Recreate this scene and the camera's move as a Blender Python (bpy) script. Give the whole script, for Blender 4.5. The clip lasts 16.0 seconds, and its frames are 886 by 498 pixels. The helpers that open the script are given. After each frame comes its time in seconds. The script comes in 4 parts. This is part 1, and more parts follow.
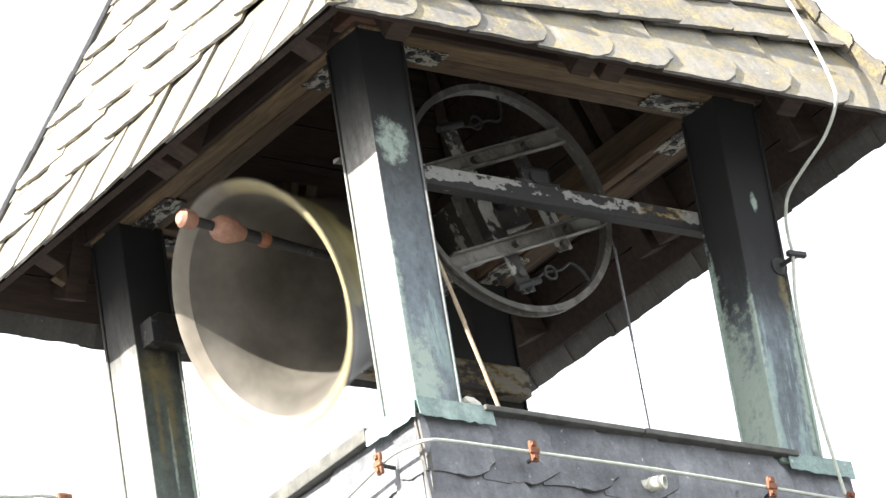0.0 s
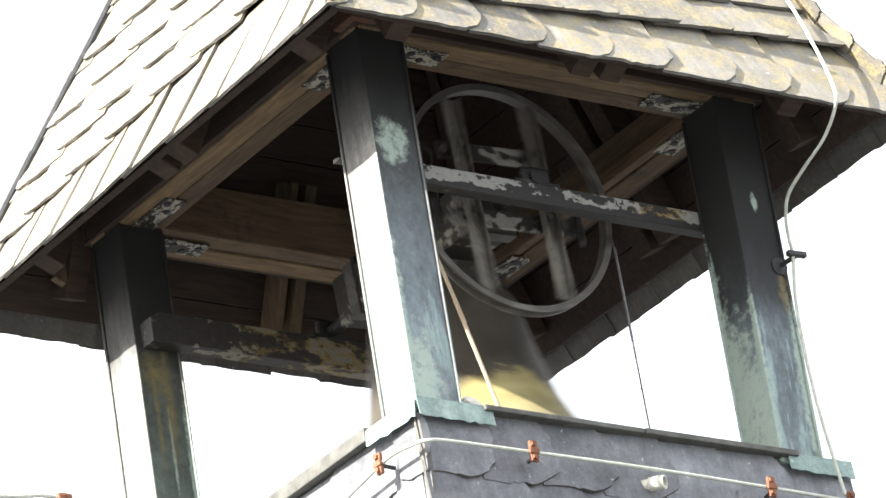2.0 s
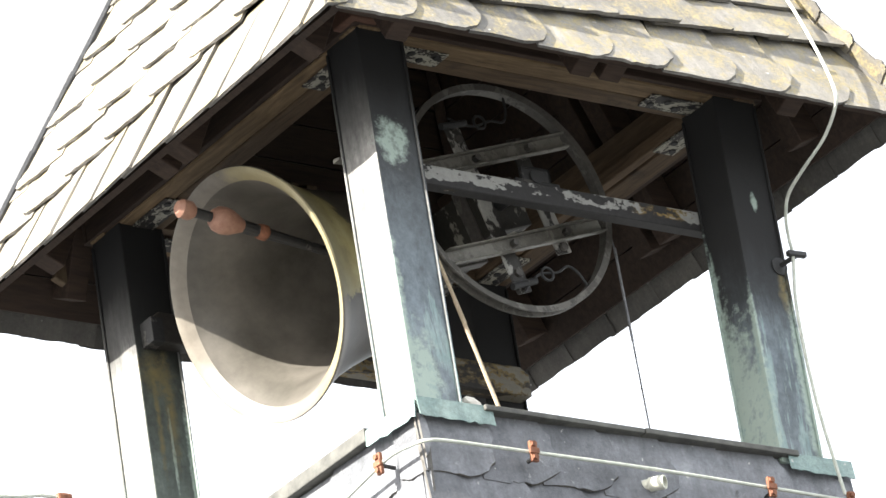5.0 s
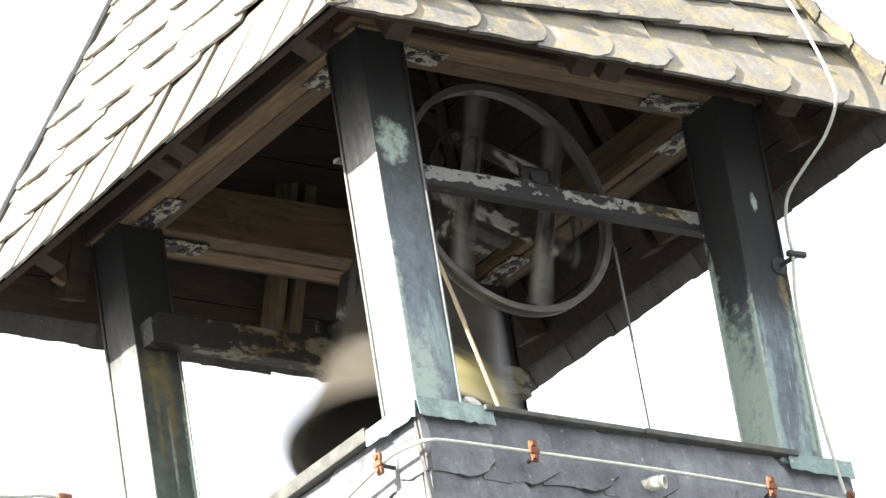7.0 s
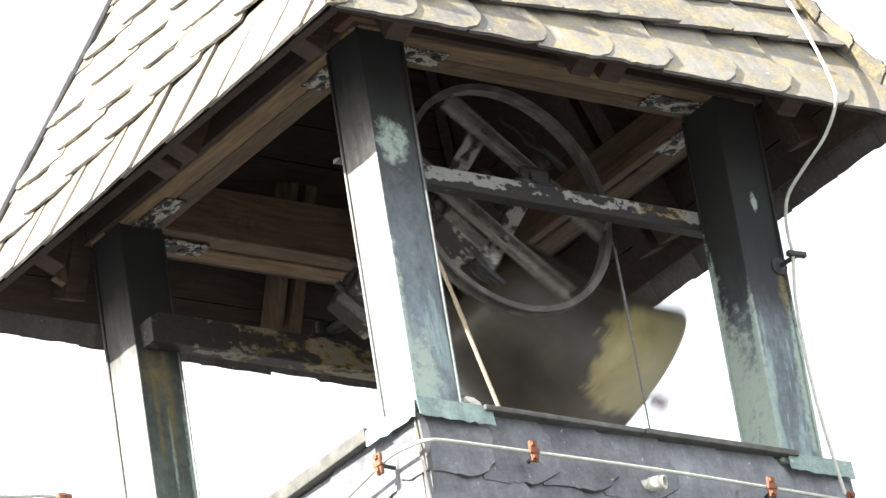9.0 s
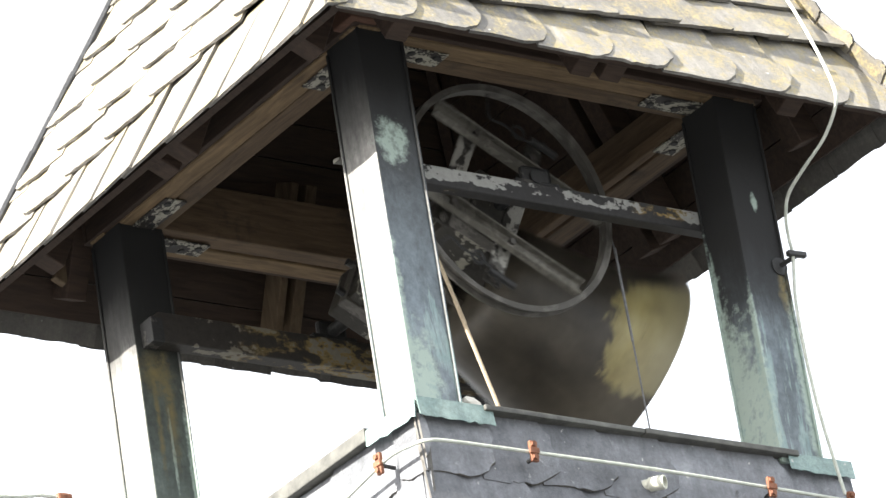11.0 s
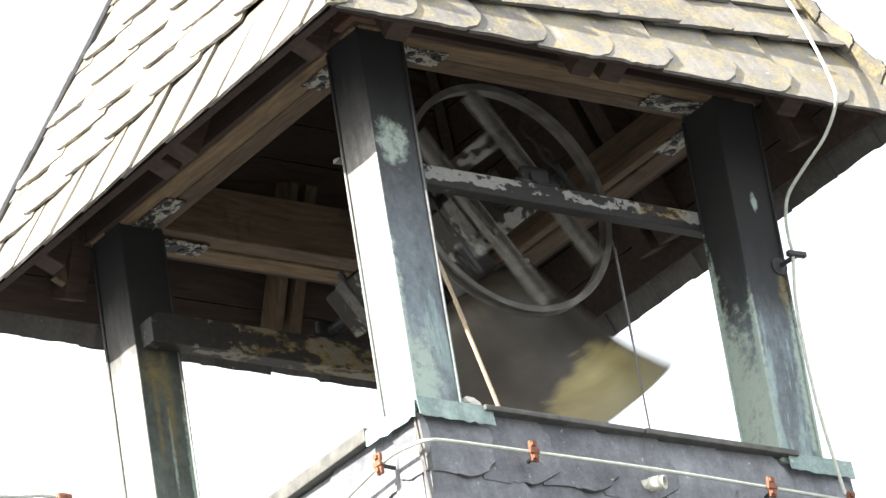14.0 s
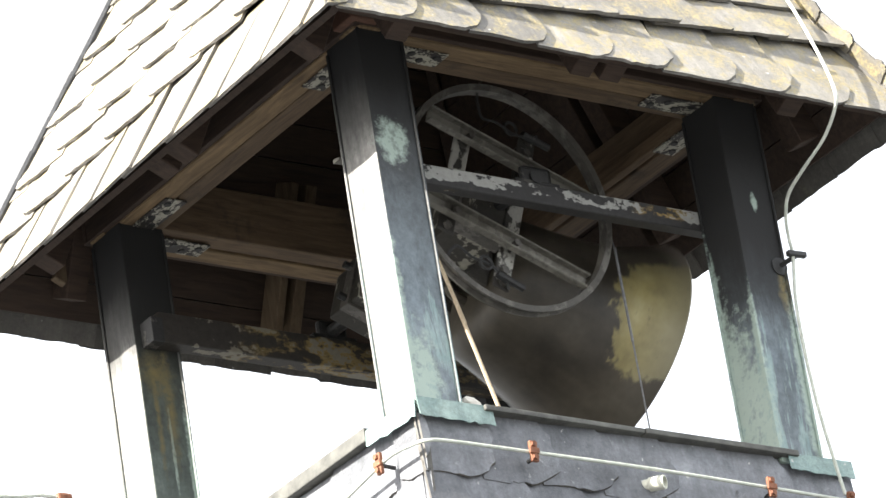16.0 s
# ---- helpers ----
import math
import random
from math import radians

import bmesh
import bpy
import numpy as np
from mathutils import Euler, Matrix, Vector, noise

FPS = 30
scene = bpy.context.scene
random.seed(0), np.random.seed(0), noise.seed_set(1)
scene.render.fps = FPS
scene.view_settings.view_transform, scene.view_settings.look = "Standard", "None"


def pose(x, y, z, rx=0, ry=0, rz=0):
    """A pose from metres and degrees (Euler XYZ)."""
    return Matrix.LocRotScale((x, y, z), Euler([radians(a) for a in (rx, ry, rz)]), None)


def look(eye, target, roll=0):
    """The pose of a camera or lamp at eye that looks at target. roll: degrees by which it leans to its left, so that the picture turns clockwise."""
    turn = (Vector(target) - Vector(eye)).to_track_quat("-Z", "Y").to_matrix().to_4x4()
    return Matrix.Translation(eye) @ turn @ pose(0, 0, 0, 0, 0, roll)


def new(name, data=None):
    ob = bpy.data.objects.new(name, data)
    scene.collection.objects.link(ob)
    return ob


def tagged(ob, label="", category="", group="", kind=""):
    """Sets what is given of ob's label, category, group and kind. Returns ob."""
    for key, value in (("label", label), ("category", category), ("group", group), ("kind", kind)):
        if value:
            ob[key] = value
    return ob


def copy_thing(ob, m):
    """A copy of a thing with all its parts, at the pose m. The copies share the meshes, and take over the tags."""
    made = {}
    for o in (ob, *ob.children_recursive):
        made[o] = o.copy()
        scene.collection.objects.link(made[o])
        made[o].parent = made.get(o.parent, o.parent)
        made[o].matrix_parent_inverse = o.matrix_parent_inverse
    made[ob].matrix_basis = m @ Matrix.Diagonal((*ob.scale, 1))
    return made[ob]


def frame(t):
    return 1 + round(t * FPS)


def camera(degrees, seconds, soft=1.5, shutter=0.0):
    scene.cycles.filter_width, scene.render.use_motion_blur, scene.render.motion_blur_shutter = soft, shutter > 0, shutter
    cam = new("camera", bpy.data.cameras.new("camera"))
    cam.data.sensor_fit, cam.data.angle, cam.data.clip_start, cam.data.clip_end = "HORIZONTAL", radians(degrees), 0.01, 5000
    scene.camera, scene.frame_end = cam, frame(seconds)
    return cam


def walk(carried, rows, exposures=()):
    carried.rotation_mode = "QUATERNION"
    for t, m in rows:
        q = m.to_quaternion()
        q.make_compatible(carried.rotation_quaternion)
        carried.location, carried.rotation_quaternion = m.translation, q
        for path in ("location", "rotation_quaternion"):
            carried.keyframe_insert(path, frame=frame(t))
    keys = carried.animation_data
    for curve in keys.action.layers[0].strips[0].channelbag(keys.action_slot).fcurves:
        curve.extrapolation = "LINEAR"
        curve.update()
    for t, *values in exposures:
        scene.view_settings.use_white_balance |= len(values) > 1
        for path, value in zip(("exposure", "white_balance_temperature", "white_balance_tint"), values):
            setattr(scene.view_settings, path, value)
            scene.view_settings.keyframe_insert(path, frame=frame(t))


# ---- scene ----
# ---- camera ----
EYE = Vector((-8.7786, -11.1539, -6.1857))
AHEAD = Vector((0.567528, 0.705949, 0.423731))
cam = camera(9.400, 16.0, soft=1.5, shutter=0.7)
CAM_POSE = look(EYE, EYE + 16.0 * AHEAD, -9.32)
walk(cam, [(0.0, CAM_POSE), (16.0, CAM_POSE)], exposures=[(0.0, 2.05), (16.0, 2.05)])

# ---- light ----
TO_SUN = Vector((-0.815, 0.03, 0.575)).normalized()
world = bpy.data.worlds.new("sky")
scene.world = world
world.use_nodes = True
wn = world.node_tree
sky = wn.nodes.new("ShaderNodeTexSky")
sky.sky_type, sky.sun_disc = "NISHITA", False
sky.sun_elevation = math.asin(TO_SUN.z)
sky.sun_rotation = math.atan2(TO_SUN.x, TO_SUN.y)
sky.dust_density, sky.air_density, sky.ozone_density = 4.0, 1.0, 0.6
# a bright veil of thin white cloud over the blue
veil = wn.nodes.new("ShaderNodeMix")
veil.data_type = "RGBA"
veil.inputs[7].default_value = (4.5, 4.6, 4.72, 1)
cloud = wn.nodes.new("ShaderNodeTexNoise")
cloud.inputs["Scale"].default_value, cloud.inputs["Detail"].default_value = 2.2, 8.0
cover = wn.nodes.new("ShaderNodeMapRange")
cover.inputs["To Min"].default_value, cover.inputs["To Max"].default_value = 0.62, 1.0
wc = wn.nodes.new("ShaderNodeTexCoord")
wn.links.new(wc.outputs["Generated"], cloud.inputs["Vector"])
wn.links.new(cloud.outputs["Fac"], cover.inputs["Value"])
wn.links.new(cover.outputs[0], veil.inputs[0])
wn.links.new(sky.outputs[0], veil.inputs[6])
wn.links.new(veil.outputs[2], wn.nodes["Background"].inputs["Color"])
wn.nodes["Background"].inputs["Strength"].default_value = 0.118
sun = new("sun", bpy.data.lights.new("sun", "SUN"))
sun.data.energy, sun.data.angle, sun.data.color = 4.6, radians(0.53), (1.0, 0.95, 0.87)
sun.matrix_world = look(TO_SUN * 30, (0, 0, 0))

# ---- plan ----
S = 1.35          # post to post
W = 0.164         # post width
T = S + W
H = 1.2164        # underside of the head beams
EAVE = 1.0437     # lower edge of the roof
OVER = 0.3435     # overhang of the roof
APEX = 3.38
MID = T / 2
AXIS_Z = 0.925       # swing axis of the bell
GROUND = -7.8


# ---- materials ----
def nodes_of(name, rough=0.7, metal=0.0):
    m = bpy.data.materials.new(name)
    m.use_nodes = True
    t = m.node_tree
    b = t.nodes["Principled BSDF"]
    b.inputs["Roughness"].default_value, b.inputs["Metallic"].default_value = rough, metal
    return m, t, b


def add(t, kind, **values):
    n = t.nodes.new(kind)
    for k, v in values.items():
        n.inputs[k].default_value = v
    return n


def coords(t, space="Object", scale=(1, 1, 1), shift=True):
    c = t.nodes.new("ShaderNodeTexCoord")
    mp = add(t, "ShaderNodeMapping", Scale=scale)
    t.links.new(c.outputs[space], mp.inputs["Vector"])
    if shift:
        info = t.nodes.new("ShaderNodeObjectInfo")
        mul = t.nodes.new("ShaderNodeVectorMath")
        mul.operation = "SCALE"
        mul.inputs[0].default_value = (7.3, 3.1, 5.7)
        t.links.new(info.outputs["Random"], mul.inputs["Scale"])
        t.links.new(mul.outputs[0], mp.inputs["Location"])
    return mp.outputs[0]


def noise_of(t, vec, scale, detail=6.0, rough=0.6, distortion=0.0):
    n = add(t, "ShaderNodeTexNoise", Scale=scale, Detail=detail, Roughness=rough, Distortion=distortion)
    t.links.new(vec, n.inputs["Vector"])
    return n.outputs["Fac"]


def ramp(t, fac, stops):
    r = t.nodes.new("ShaderNodeValToRGB")
    e = r.color_ramp.elements
    while len(e) < len(stops):
        e.new(0.5)
    for el, (p, c) in zip(e, stops):
        el.position = p
        el.color = (*c, 1) if len(c) == 3 else (c[0], c[0], c[0], 1)
    t.links.new(fac, r.inputs[0])
    return r.outputs[0]


def blend(t, fac, a, b, mode="MIX"):
    n = t.nodes.new("ShaderNodeMix")
    n.data_type, n.blend_type = "RGBA", mode
    for sock, v in ((n.inputs[0], fac), (n.inputs[6], a), (n.inputs[7], b)):
        if isinstance(v, (int, float)):
            sock.default_value = v
        elif isinstance(v, tuple):
            sock.default_value = (*v, 1)
        else:
            t.links.new(v, sock)
    return n.outputs[2]


def bumped(t, b, fac, strength=0.3, dist=0.01):
    n = add(t, "ShaderNodeBump", Strength=strength, Distance=dist)
    t.links.new(fac, n.inputs["Height"])
    t.links.new(n.outputs[0], b.inputs["Normal"])


def set_color(t, b, col):
    t.links.new(col, b.inputs["Base Color"])


def sum_nodes(t, a, k, c2):
    """a * k + c2"""
    n = t.nodes.new("ShaderNodeMath")
    n.operation = "MULTIPLY_ADD"
    n.inputs[1].default_value, n.inputs[2].default_value = k, 0.0
    t.links.new(a, n.inputs[0])
    if c2 is not None:
        t.links.new(c2, n.inputs[2])
    return n.outputs[0]


def tone_by_piece(t, col, lo=0.75, hi=1.2):
    info = t.nodes.new("ShaderNodeObjectInfo")
    r = ramp(t, info.outputs["Random"], [(0.0, (lo,)), (1.0, (hi,))])
    return blend(t, 1.0, col, r, "MULTIPLY")


def slate_material(name, dark, light, lichen, amount):
    """Split slate: fine cleavage grain, pale weathering, run-off streaks, crusts of lichen and pale flecks."""
    m, t, b = nodes_of(name, 0.6)
    v = coords(t)
    cloud = noise_of(t, v, 8, 9, 0.7)
    base = ramp(t, cloud, [(0.28, dark), (0.72, light)])
    streak = ramp(t, noise_of(t, coords(t, scale=(16, 2.2, 16)), 2.0, 7, 0.7), [(0.3, (0.78,)), (0.7, (1.18,))])
    base = blend(t, 1.0, base, streak, "MULTIPLY")
    base = tone_by_piece(t, base, 0.74, 1.2)
    crust = ramp(t, noise_of(t, v, 13, 9, 0.74, 0.4), [(amount, (0.0,)), (amount + 0.12, (1.0,))])
    grain = noise_of(t, v, 95, 4, 0.75)
    spots = ramp(t, grain, [(0.40, (0.35,)), (0.60, (1.0,))])
    both = blend(t, 1.0, crust, spots, "MULTIPLY")
    col = blend(t, both, base, lichen)
    col = blend(t, 1.0, col, ramp(t, grain, [(0.3, (0.82,)), (0.7, (1.16,))]), "MULTIPLY")
    fleck = ramp(t, noise_of(t, v, 38, 2, 0.5), [(0.735, (0.0,)), (0.75, (0.85,))])
    set_color(t, b, blend(t, fleck, col, (0.5, 0.5, 0.48)))
    relief = blend(t, 0.45, noise_of(t, v, 18, 8, 0.7), grain)
    bumped(t, b, relief, 0.7, 0.007)
    return m


SLATE_EDGE = slate_material("slate_cleft_edge", (0.085, 0.08, 0.073), (0.18, 0.17, 0.15), (0.22, 0.20, 0.15), 0.60)
SLATE_ROOF = slate_material("roof_slate", (0.155, 0.147, 0.132), (0.272, 0.257, 0.228), (0.32, 0.265, 0.13), 0.47)
SLATE_WALL = slate_material("wall_slate", (0.09, 0.096, 0.108), (0.255, 0.265, 0.285), (0.42, 0.43, 0.43), 0.60)


def copper_material(name, patches=(), stains=(), shade_patina=0.0, tint=(1.0, 1.0, 1.0), verdigris=0.0, grey_west=1.0):
    """Old copper sheet: black patina where the rain never comes, eave shade painted into it, blue-grey bloom below,
    verdigris runs.
    shade_patina: how far the black reaches down; verdigris: more or less of the green; grey_west: sunlit side painted
    paler, without green."""
    m, t, b = nodes_of(name, 0.55, 0.0)
    v = coords(t, "Object", shift=True)
    run = coords(t, "Object", (9, 9, 1.1), shift=True)
    c = t.nodes.new("ShaderNodeTexCoord")
    sep = t.nodes.new("ShaderNodeSeparateXYZ")
    t.links.new(c.outputs["Object"], sep.inputs[0])
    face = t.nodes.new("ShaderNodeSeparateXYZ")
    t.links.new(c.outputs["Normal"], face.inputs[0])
    # the sunlit west side gets a paler, warmer colour, nearly without green
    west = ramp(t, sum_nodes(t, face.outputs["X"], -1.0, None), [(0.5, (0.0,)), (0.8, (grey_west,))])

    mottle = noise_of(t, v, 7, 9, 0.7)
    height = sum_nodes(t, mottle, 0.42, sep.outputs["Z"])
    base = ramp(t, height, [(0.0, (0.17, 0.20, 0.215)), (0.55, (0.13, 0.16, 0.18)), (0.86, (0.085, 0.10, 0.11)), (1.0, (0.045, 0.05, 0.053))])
    base = blend(t, 1.0, base, tint, "MULTIPLY")
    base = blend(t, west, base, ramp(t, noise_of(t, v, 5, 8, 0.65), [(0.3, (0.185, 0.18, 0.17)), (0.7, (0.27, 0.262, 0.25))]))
    fine = ramp(t, noise_of(t, v, 34, 6, 0.75), [(0.3, (0.72,)), (0.7, (1.25,))])
    base = blend(t, 1.0, base, fine, "MULTIPLY")
    crust = ramp(t, noise_of(t, coords(t, "Object", (1, 1, 0.45)), 11, 9, 0.75, 0.3), [(0.42, (0.75,)), (0.60, (1.25,))])
    base = blend(t, 1.0, base, crust, "MULTIPLY")
    low = t.nodes.new("ShaderNodeMapRange")
    low.inputs["From Min"].default_value, low.inputs["From Max"].default_value = 0.80, 0.0
    low.inputs["To Min"].default_value, low.inputs["To Max"].default_value = -0.24 + verdigris, 0.12 + verdigris
    t.links.new(sep.outputs["Z"], low.inputs["Value"])
    green = ramp(t, sum_nodes(t, noise_of(t, run, 1.6, 9, 0.72, 0.3), 1.0, low.outputs[0]), [(0.475, (0.0,)), (0.53, (0.7,)), (0.68, (0.95,))])
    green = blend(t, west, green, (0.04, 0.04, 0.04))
    verd = ramp(t, noise_of(t, v, 22, 7, 0.75), [(0.3, (0.18, 0.28, 0.275)), (0.7, (0.36, 0.46, 0.43))])
    col = blend(t, green, base, verd)
    # black patina and the shade below the eave, painted as one dark zone
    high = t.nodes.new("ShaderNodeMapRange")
    high.inputs["From Min"].default_value, high.inputs["From Max"].default_value = 0.84 - shade_patina, 1.14 - shade_patina
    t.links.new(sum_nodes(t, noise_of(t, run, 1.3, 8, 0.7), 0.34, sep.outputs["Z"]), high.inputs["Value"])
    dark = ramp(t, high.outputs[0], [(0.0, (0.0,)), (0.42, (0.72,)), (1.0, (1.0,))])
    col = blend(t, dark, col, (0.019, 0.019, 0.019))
    for group, tone in ((patches, (0.39, 0.48, 0.42)), (stains, (0.24, 0.195, 0.085))):
        for (x, y, z), (rx, ry, rz) in group:
            mp = add(t, "ShaderNodeMapping", Location=(-x / rx, -y / ry, -z / rz), Scale=(1 / rx, 1 / ry, 1 / rz))
            t.links.new(c.outputs["Object"], mp.inputs["Vector"])
            ln = t.nodes.new("ShaderNodeVectorMath")
            ln.operation = "LENGTH"
            t.links.new(mp.outputs[0], ln.inputs[0])
            f = sum_nodes(t, noise_of(t, v, 24, 9, 0.75), 2.3, ln.outputs["Value"])
            n = t.nodes.new("ShaderNodeMapRange")
            n.inputs["From Min"].default_value, n.inputs["From Max"].default_value = (2.1, 1.65) if group is patches else (2.5, 1.1)
            t.links.new(f, n.inputs["Value"])
            holes = ramp(t, noise_of(t, v, 42, 3, 0.6), [(0.28, (0.25,)), (0.50, (1.0,))])
            col = blend(t, blend(t, 1.0, n.outputs[0], holes, "MULTIPLY"), col, blend(t, mottle, tuple(q * 0.7 for q in tone), tone))
    set_color(t, b, col)
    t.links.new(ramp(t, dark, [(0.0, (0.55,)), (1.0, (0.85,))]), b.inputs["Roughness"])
    bumped(t, b, noise_of(t, v, 26, 6, 0.7), 0.25, 0.004)
    return m


COPPER = copper_material("patinated_copper", shade_patina=0.2)
COPPER_NEAR = copper_material("patinated_copper_patched", [((0.066, 0.0, 0.845), (0.068, 0.06, 0.088)), ((0.02, 0.0, 0.08), (0.10, 0.05, 0.20)), ((0.0, 0.0, 0.30), (0.025, 0.03, 0.28))], shade_patina=-0.12, verdigris=-0.03)
COPPER_EAST = copper_material("patinated_copper_streaked", [((0.0, 0.155, 0.50), (0.03, 0.018, 0.34)), ((0.0, 0.13, 0.30), (0.03, 0.05, 0.30)), ((0.0, 0.08, 0.08), (0.03, 0.14, 0.44)), ((0.150, 0.0, 0.22), (0.028, 0.05, 0.40)), ((0.0, 0.0, 0.36), (0.012, 0.03, 0.22)), ((0.085, 0.0, 0.86), (0.016, 0.03, 0.035))], [((0.138, 0.0, 0.565), (0.018, 0.03, 0.075))], shade_patina=0.26, verdigris=-0.05, grey_west=0.0)
COPPER_WEST = copper_material("patinated_copper_stained", [((0.15, 0.0, 0.30), (0.012, 0.03, 0.36)), ((0.09, 0.0, 0.42), (0.007, 0.03, 0.2))], [((0.06, 0.0, 0.70), (0.055, 0.05, 0.07)), ((0.10, 0.0, 0.58), (0.018, 0.04, 0.18)), ((0.05, 0.0, 0.52), (0.010, 0.04, 0.16))], shade_patina=-0.04, tint=(0.86, 0.85, 0.68), verdigris=-0.06)


FLASHING = slate_material("verdigris_flashing", (0.19, 0.29, 0.28), (0.36, 0.47, 0.44), (0.10, 0.12, 0.12), 0.62)


def grained(name, dark, light, scale=(3, 3, 30), rough=0.8, bump=0.4, size=4, stain=None, stain_at=0.6):
    """Wood-like or streaked material whose grain runs along the short scale."""
    m, t, b = nodes_of(name, rough)
    v = coords(t, "Object", scale)
    f = noise_of(t, v, size, 8, 0.65, 0.6)
    col = ramp(t, f, [(0.3, dark), (0.72, light)])
    if stain:
        w = coords(t)
        col = blend(t, ramp(t, noise_of(t, w, 7, 6, 0.7), [(stain_at, (0.0,)), (stain_at + 0.12, (0.8,))]), col, stain)
    set_color(t, b, tone_by_piece(t, col, 0.85, 1.12))
    bumped(t, b, f, bump, 0.004)
    return m


WOOD_X = grained("weathered_beam_wood", (0.085, 0.056, 0.030), (0.27, 0.185, 0.098), (1.5, 14, 14), stain=(0.07, 0.05, 0.035), stain_at=0.62)
# darker brown copy of the beam wood, with the turret's inner shade put in
WOOD_SHADED = grained("shaded_beam_wood", (0.065, 0.042, 0.025), (0.17, 0.115, 0.066), (1.5, 14, 14), stain=(0.05, 0.036, 0.026), stain_at=0.56)
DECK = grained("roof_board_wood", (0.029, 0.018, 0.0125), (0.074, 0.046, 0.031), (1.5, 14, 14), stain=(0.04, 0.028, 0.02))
STUD = grained("stud_wood", (0.095, 0.064, 0.038), (0.20, 0.145, 0.088), (12, 12, 1.5))
REDWOOD = grained("stained_block_wood", (0.07, 0.035, 0.022), (0.13, 0.066, 0.042), (3, 10, 10))


def flaking(name, under, paint, at, scale=16, rough=0.6, warm=None, above=None):
    """Peeling paint over dark weathered metal or timber."""
    m, t, b = nodes_of(name, rough)
    v = coords(t, "Object", (0.4, 1, 1))
    n = blend(t, 0.36, noise_of(t, v, scale * 0.8, 8, 0.62, 0.2), noise_of(t, coords(t, "Object", (0.7, 1, 1)), scale * 3.2, 5, 0.6))
    if above:
        c = t.nodes.new("ShaderNodeTexCoord")
        sep = t.nodes.new("ShaderNodeSeparateXYZ")
        t.links.new(c.outputs["Object"], sep.inputs[0])
        worn = t.nodes.new("ShaderNodeMapRange")
        worn.inputs["From Min"].default_value, worn.inputs["From Max"].default_value = above - 0.012, above + 0.012
        worn.inputs["To Min"].default_value, worn.inputs["To Max"].default_value = -0.16, 0.0
        t.links.new(sep.outputs["Z"], worn.inputs["Value"])
        n = sum_nodes(t, n, 1.0, worn.outputs[0])
    at = 0.5 + (at - 0.5) * 0.5
    mask = ramp(t, n, [(at, (0.0,)), (at + 0.02, (1.0,))])
    fine = noise_of(t, coords(t), 60, 5, 0.7)
    col = blend(t, mask, ramp(t, fine, [(0.3, under), (0.7, tuple(c * 1.8 for c in under))]), ramp(t, fine, [(0.3, tuple(c * 0.75 for c in paint)), (0.7, paint)]))
    if warm:
        edge = ramp(t, n, [(at - 0.035, (0.0,)), (at - 0.008, (1.0,)), (at + 0.015, (1.0,)), (at + 0.022, (0.0,))])
        patch = ramp(t, noise_of(t, v, 4, 3), [(0.56, (0.0,)), (0.66, (0.8,))])
        col = blend(t, blend(t, 1.0, edge, patch, "MULTIPLY"), col, warm)
    set_color(t, b, col)
    bumped(t, b, mask, 0.5, 0.003)
    return m


BEAM_PAINT = flaking("flaking_painted_steel", (0.022, 0.021, 0.021), (0.40, 0.40, 0.375), 0.49, 13, warm=(0.35, 0.24, 0.07), above=0.842)
REAR_PAINT = flaking("flaking_cream_paint", (0.025, 0.022, 0.019), (0.25, 0.23, 0.18), 0.555, 10, warm=(0.28, 0.2, 0.07))
PLATE = flaking("flaking_plate_steel", (0.025, 0.022, 0.02), (0.46, 0.44, 0.36), 0.50, 42)
YOKE_PAINT = flaking("flaking_white_yoke", (0.03, 0.028, 0.025), (0.45, 0.44, 0.40), 0.54, 9)
YOKE_DARK = flaking("dark_greasy_yoke", (0.024, 0.022, 0.018), (0.30, 0.29, 0.24), 0.62, 9)
STEEL = flaking("galvanised_steel", (0.06, 0.056, 0.05), (0.15, 0.14, 0.127), 0.55, 12, 0.5)
CHANNEL = flaking("pale_channel_steel", (0.10, 0.094, 0.08), (0.23, 0.22, 0.19), 0.5, 10, 0.5)
RIM_STEEL = flaking("worn_rim_steel", (0.07, 0.066, 0.058), (0.19, 0.18, 0.16), 0.54, 12, 0.5)
DARK_STEEL = flaking("dark_iron", (0.02, 0.02, 0.02), (0.10, 0.095, 0.085), 0.66, 20, 0.55)


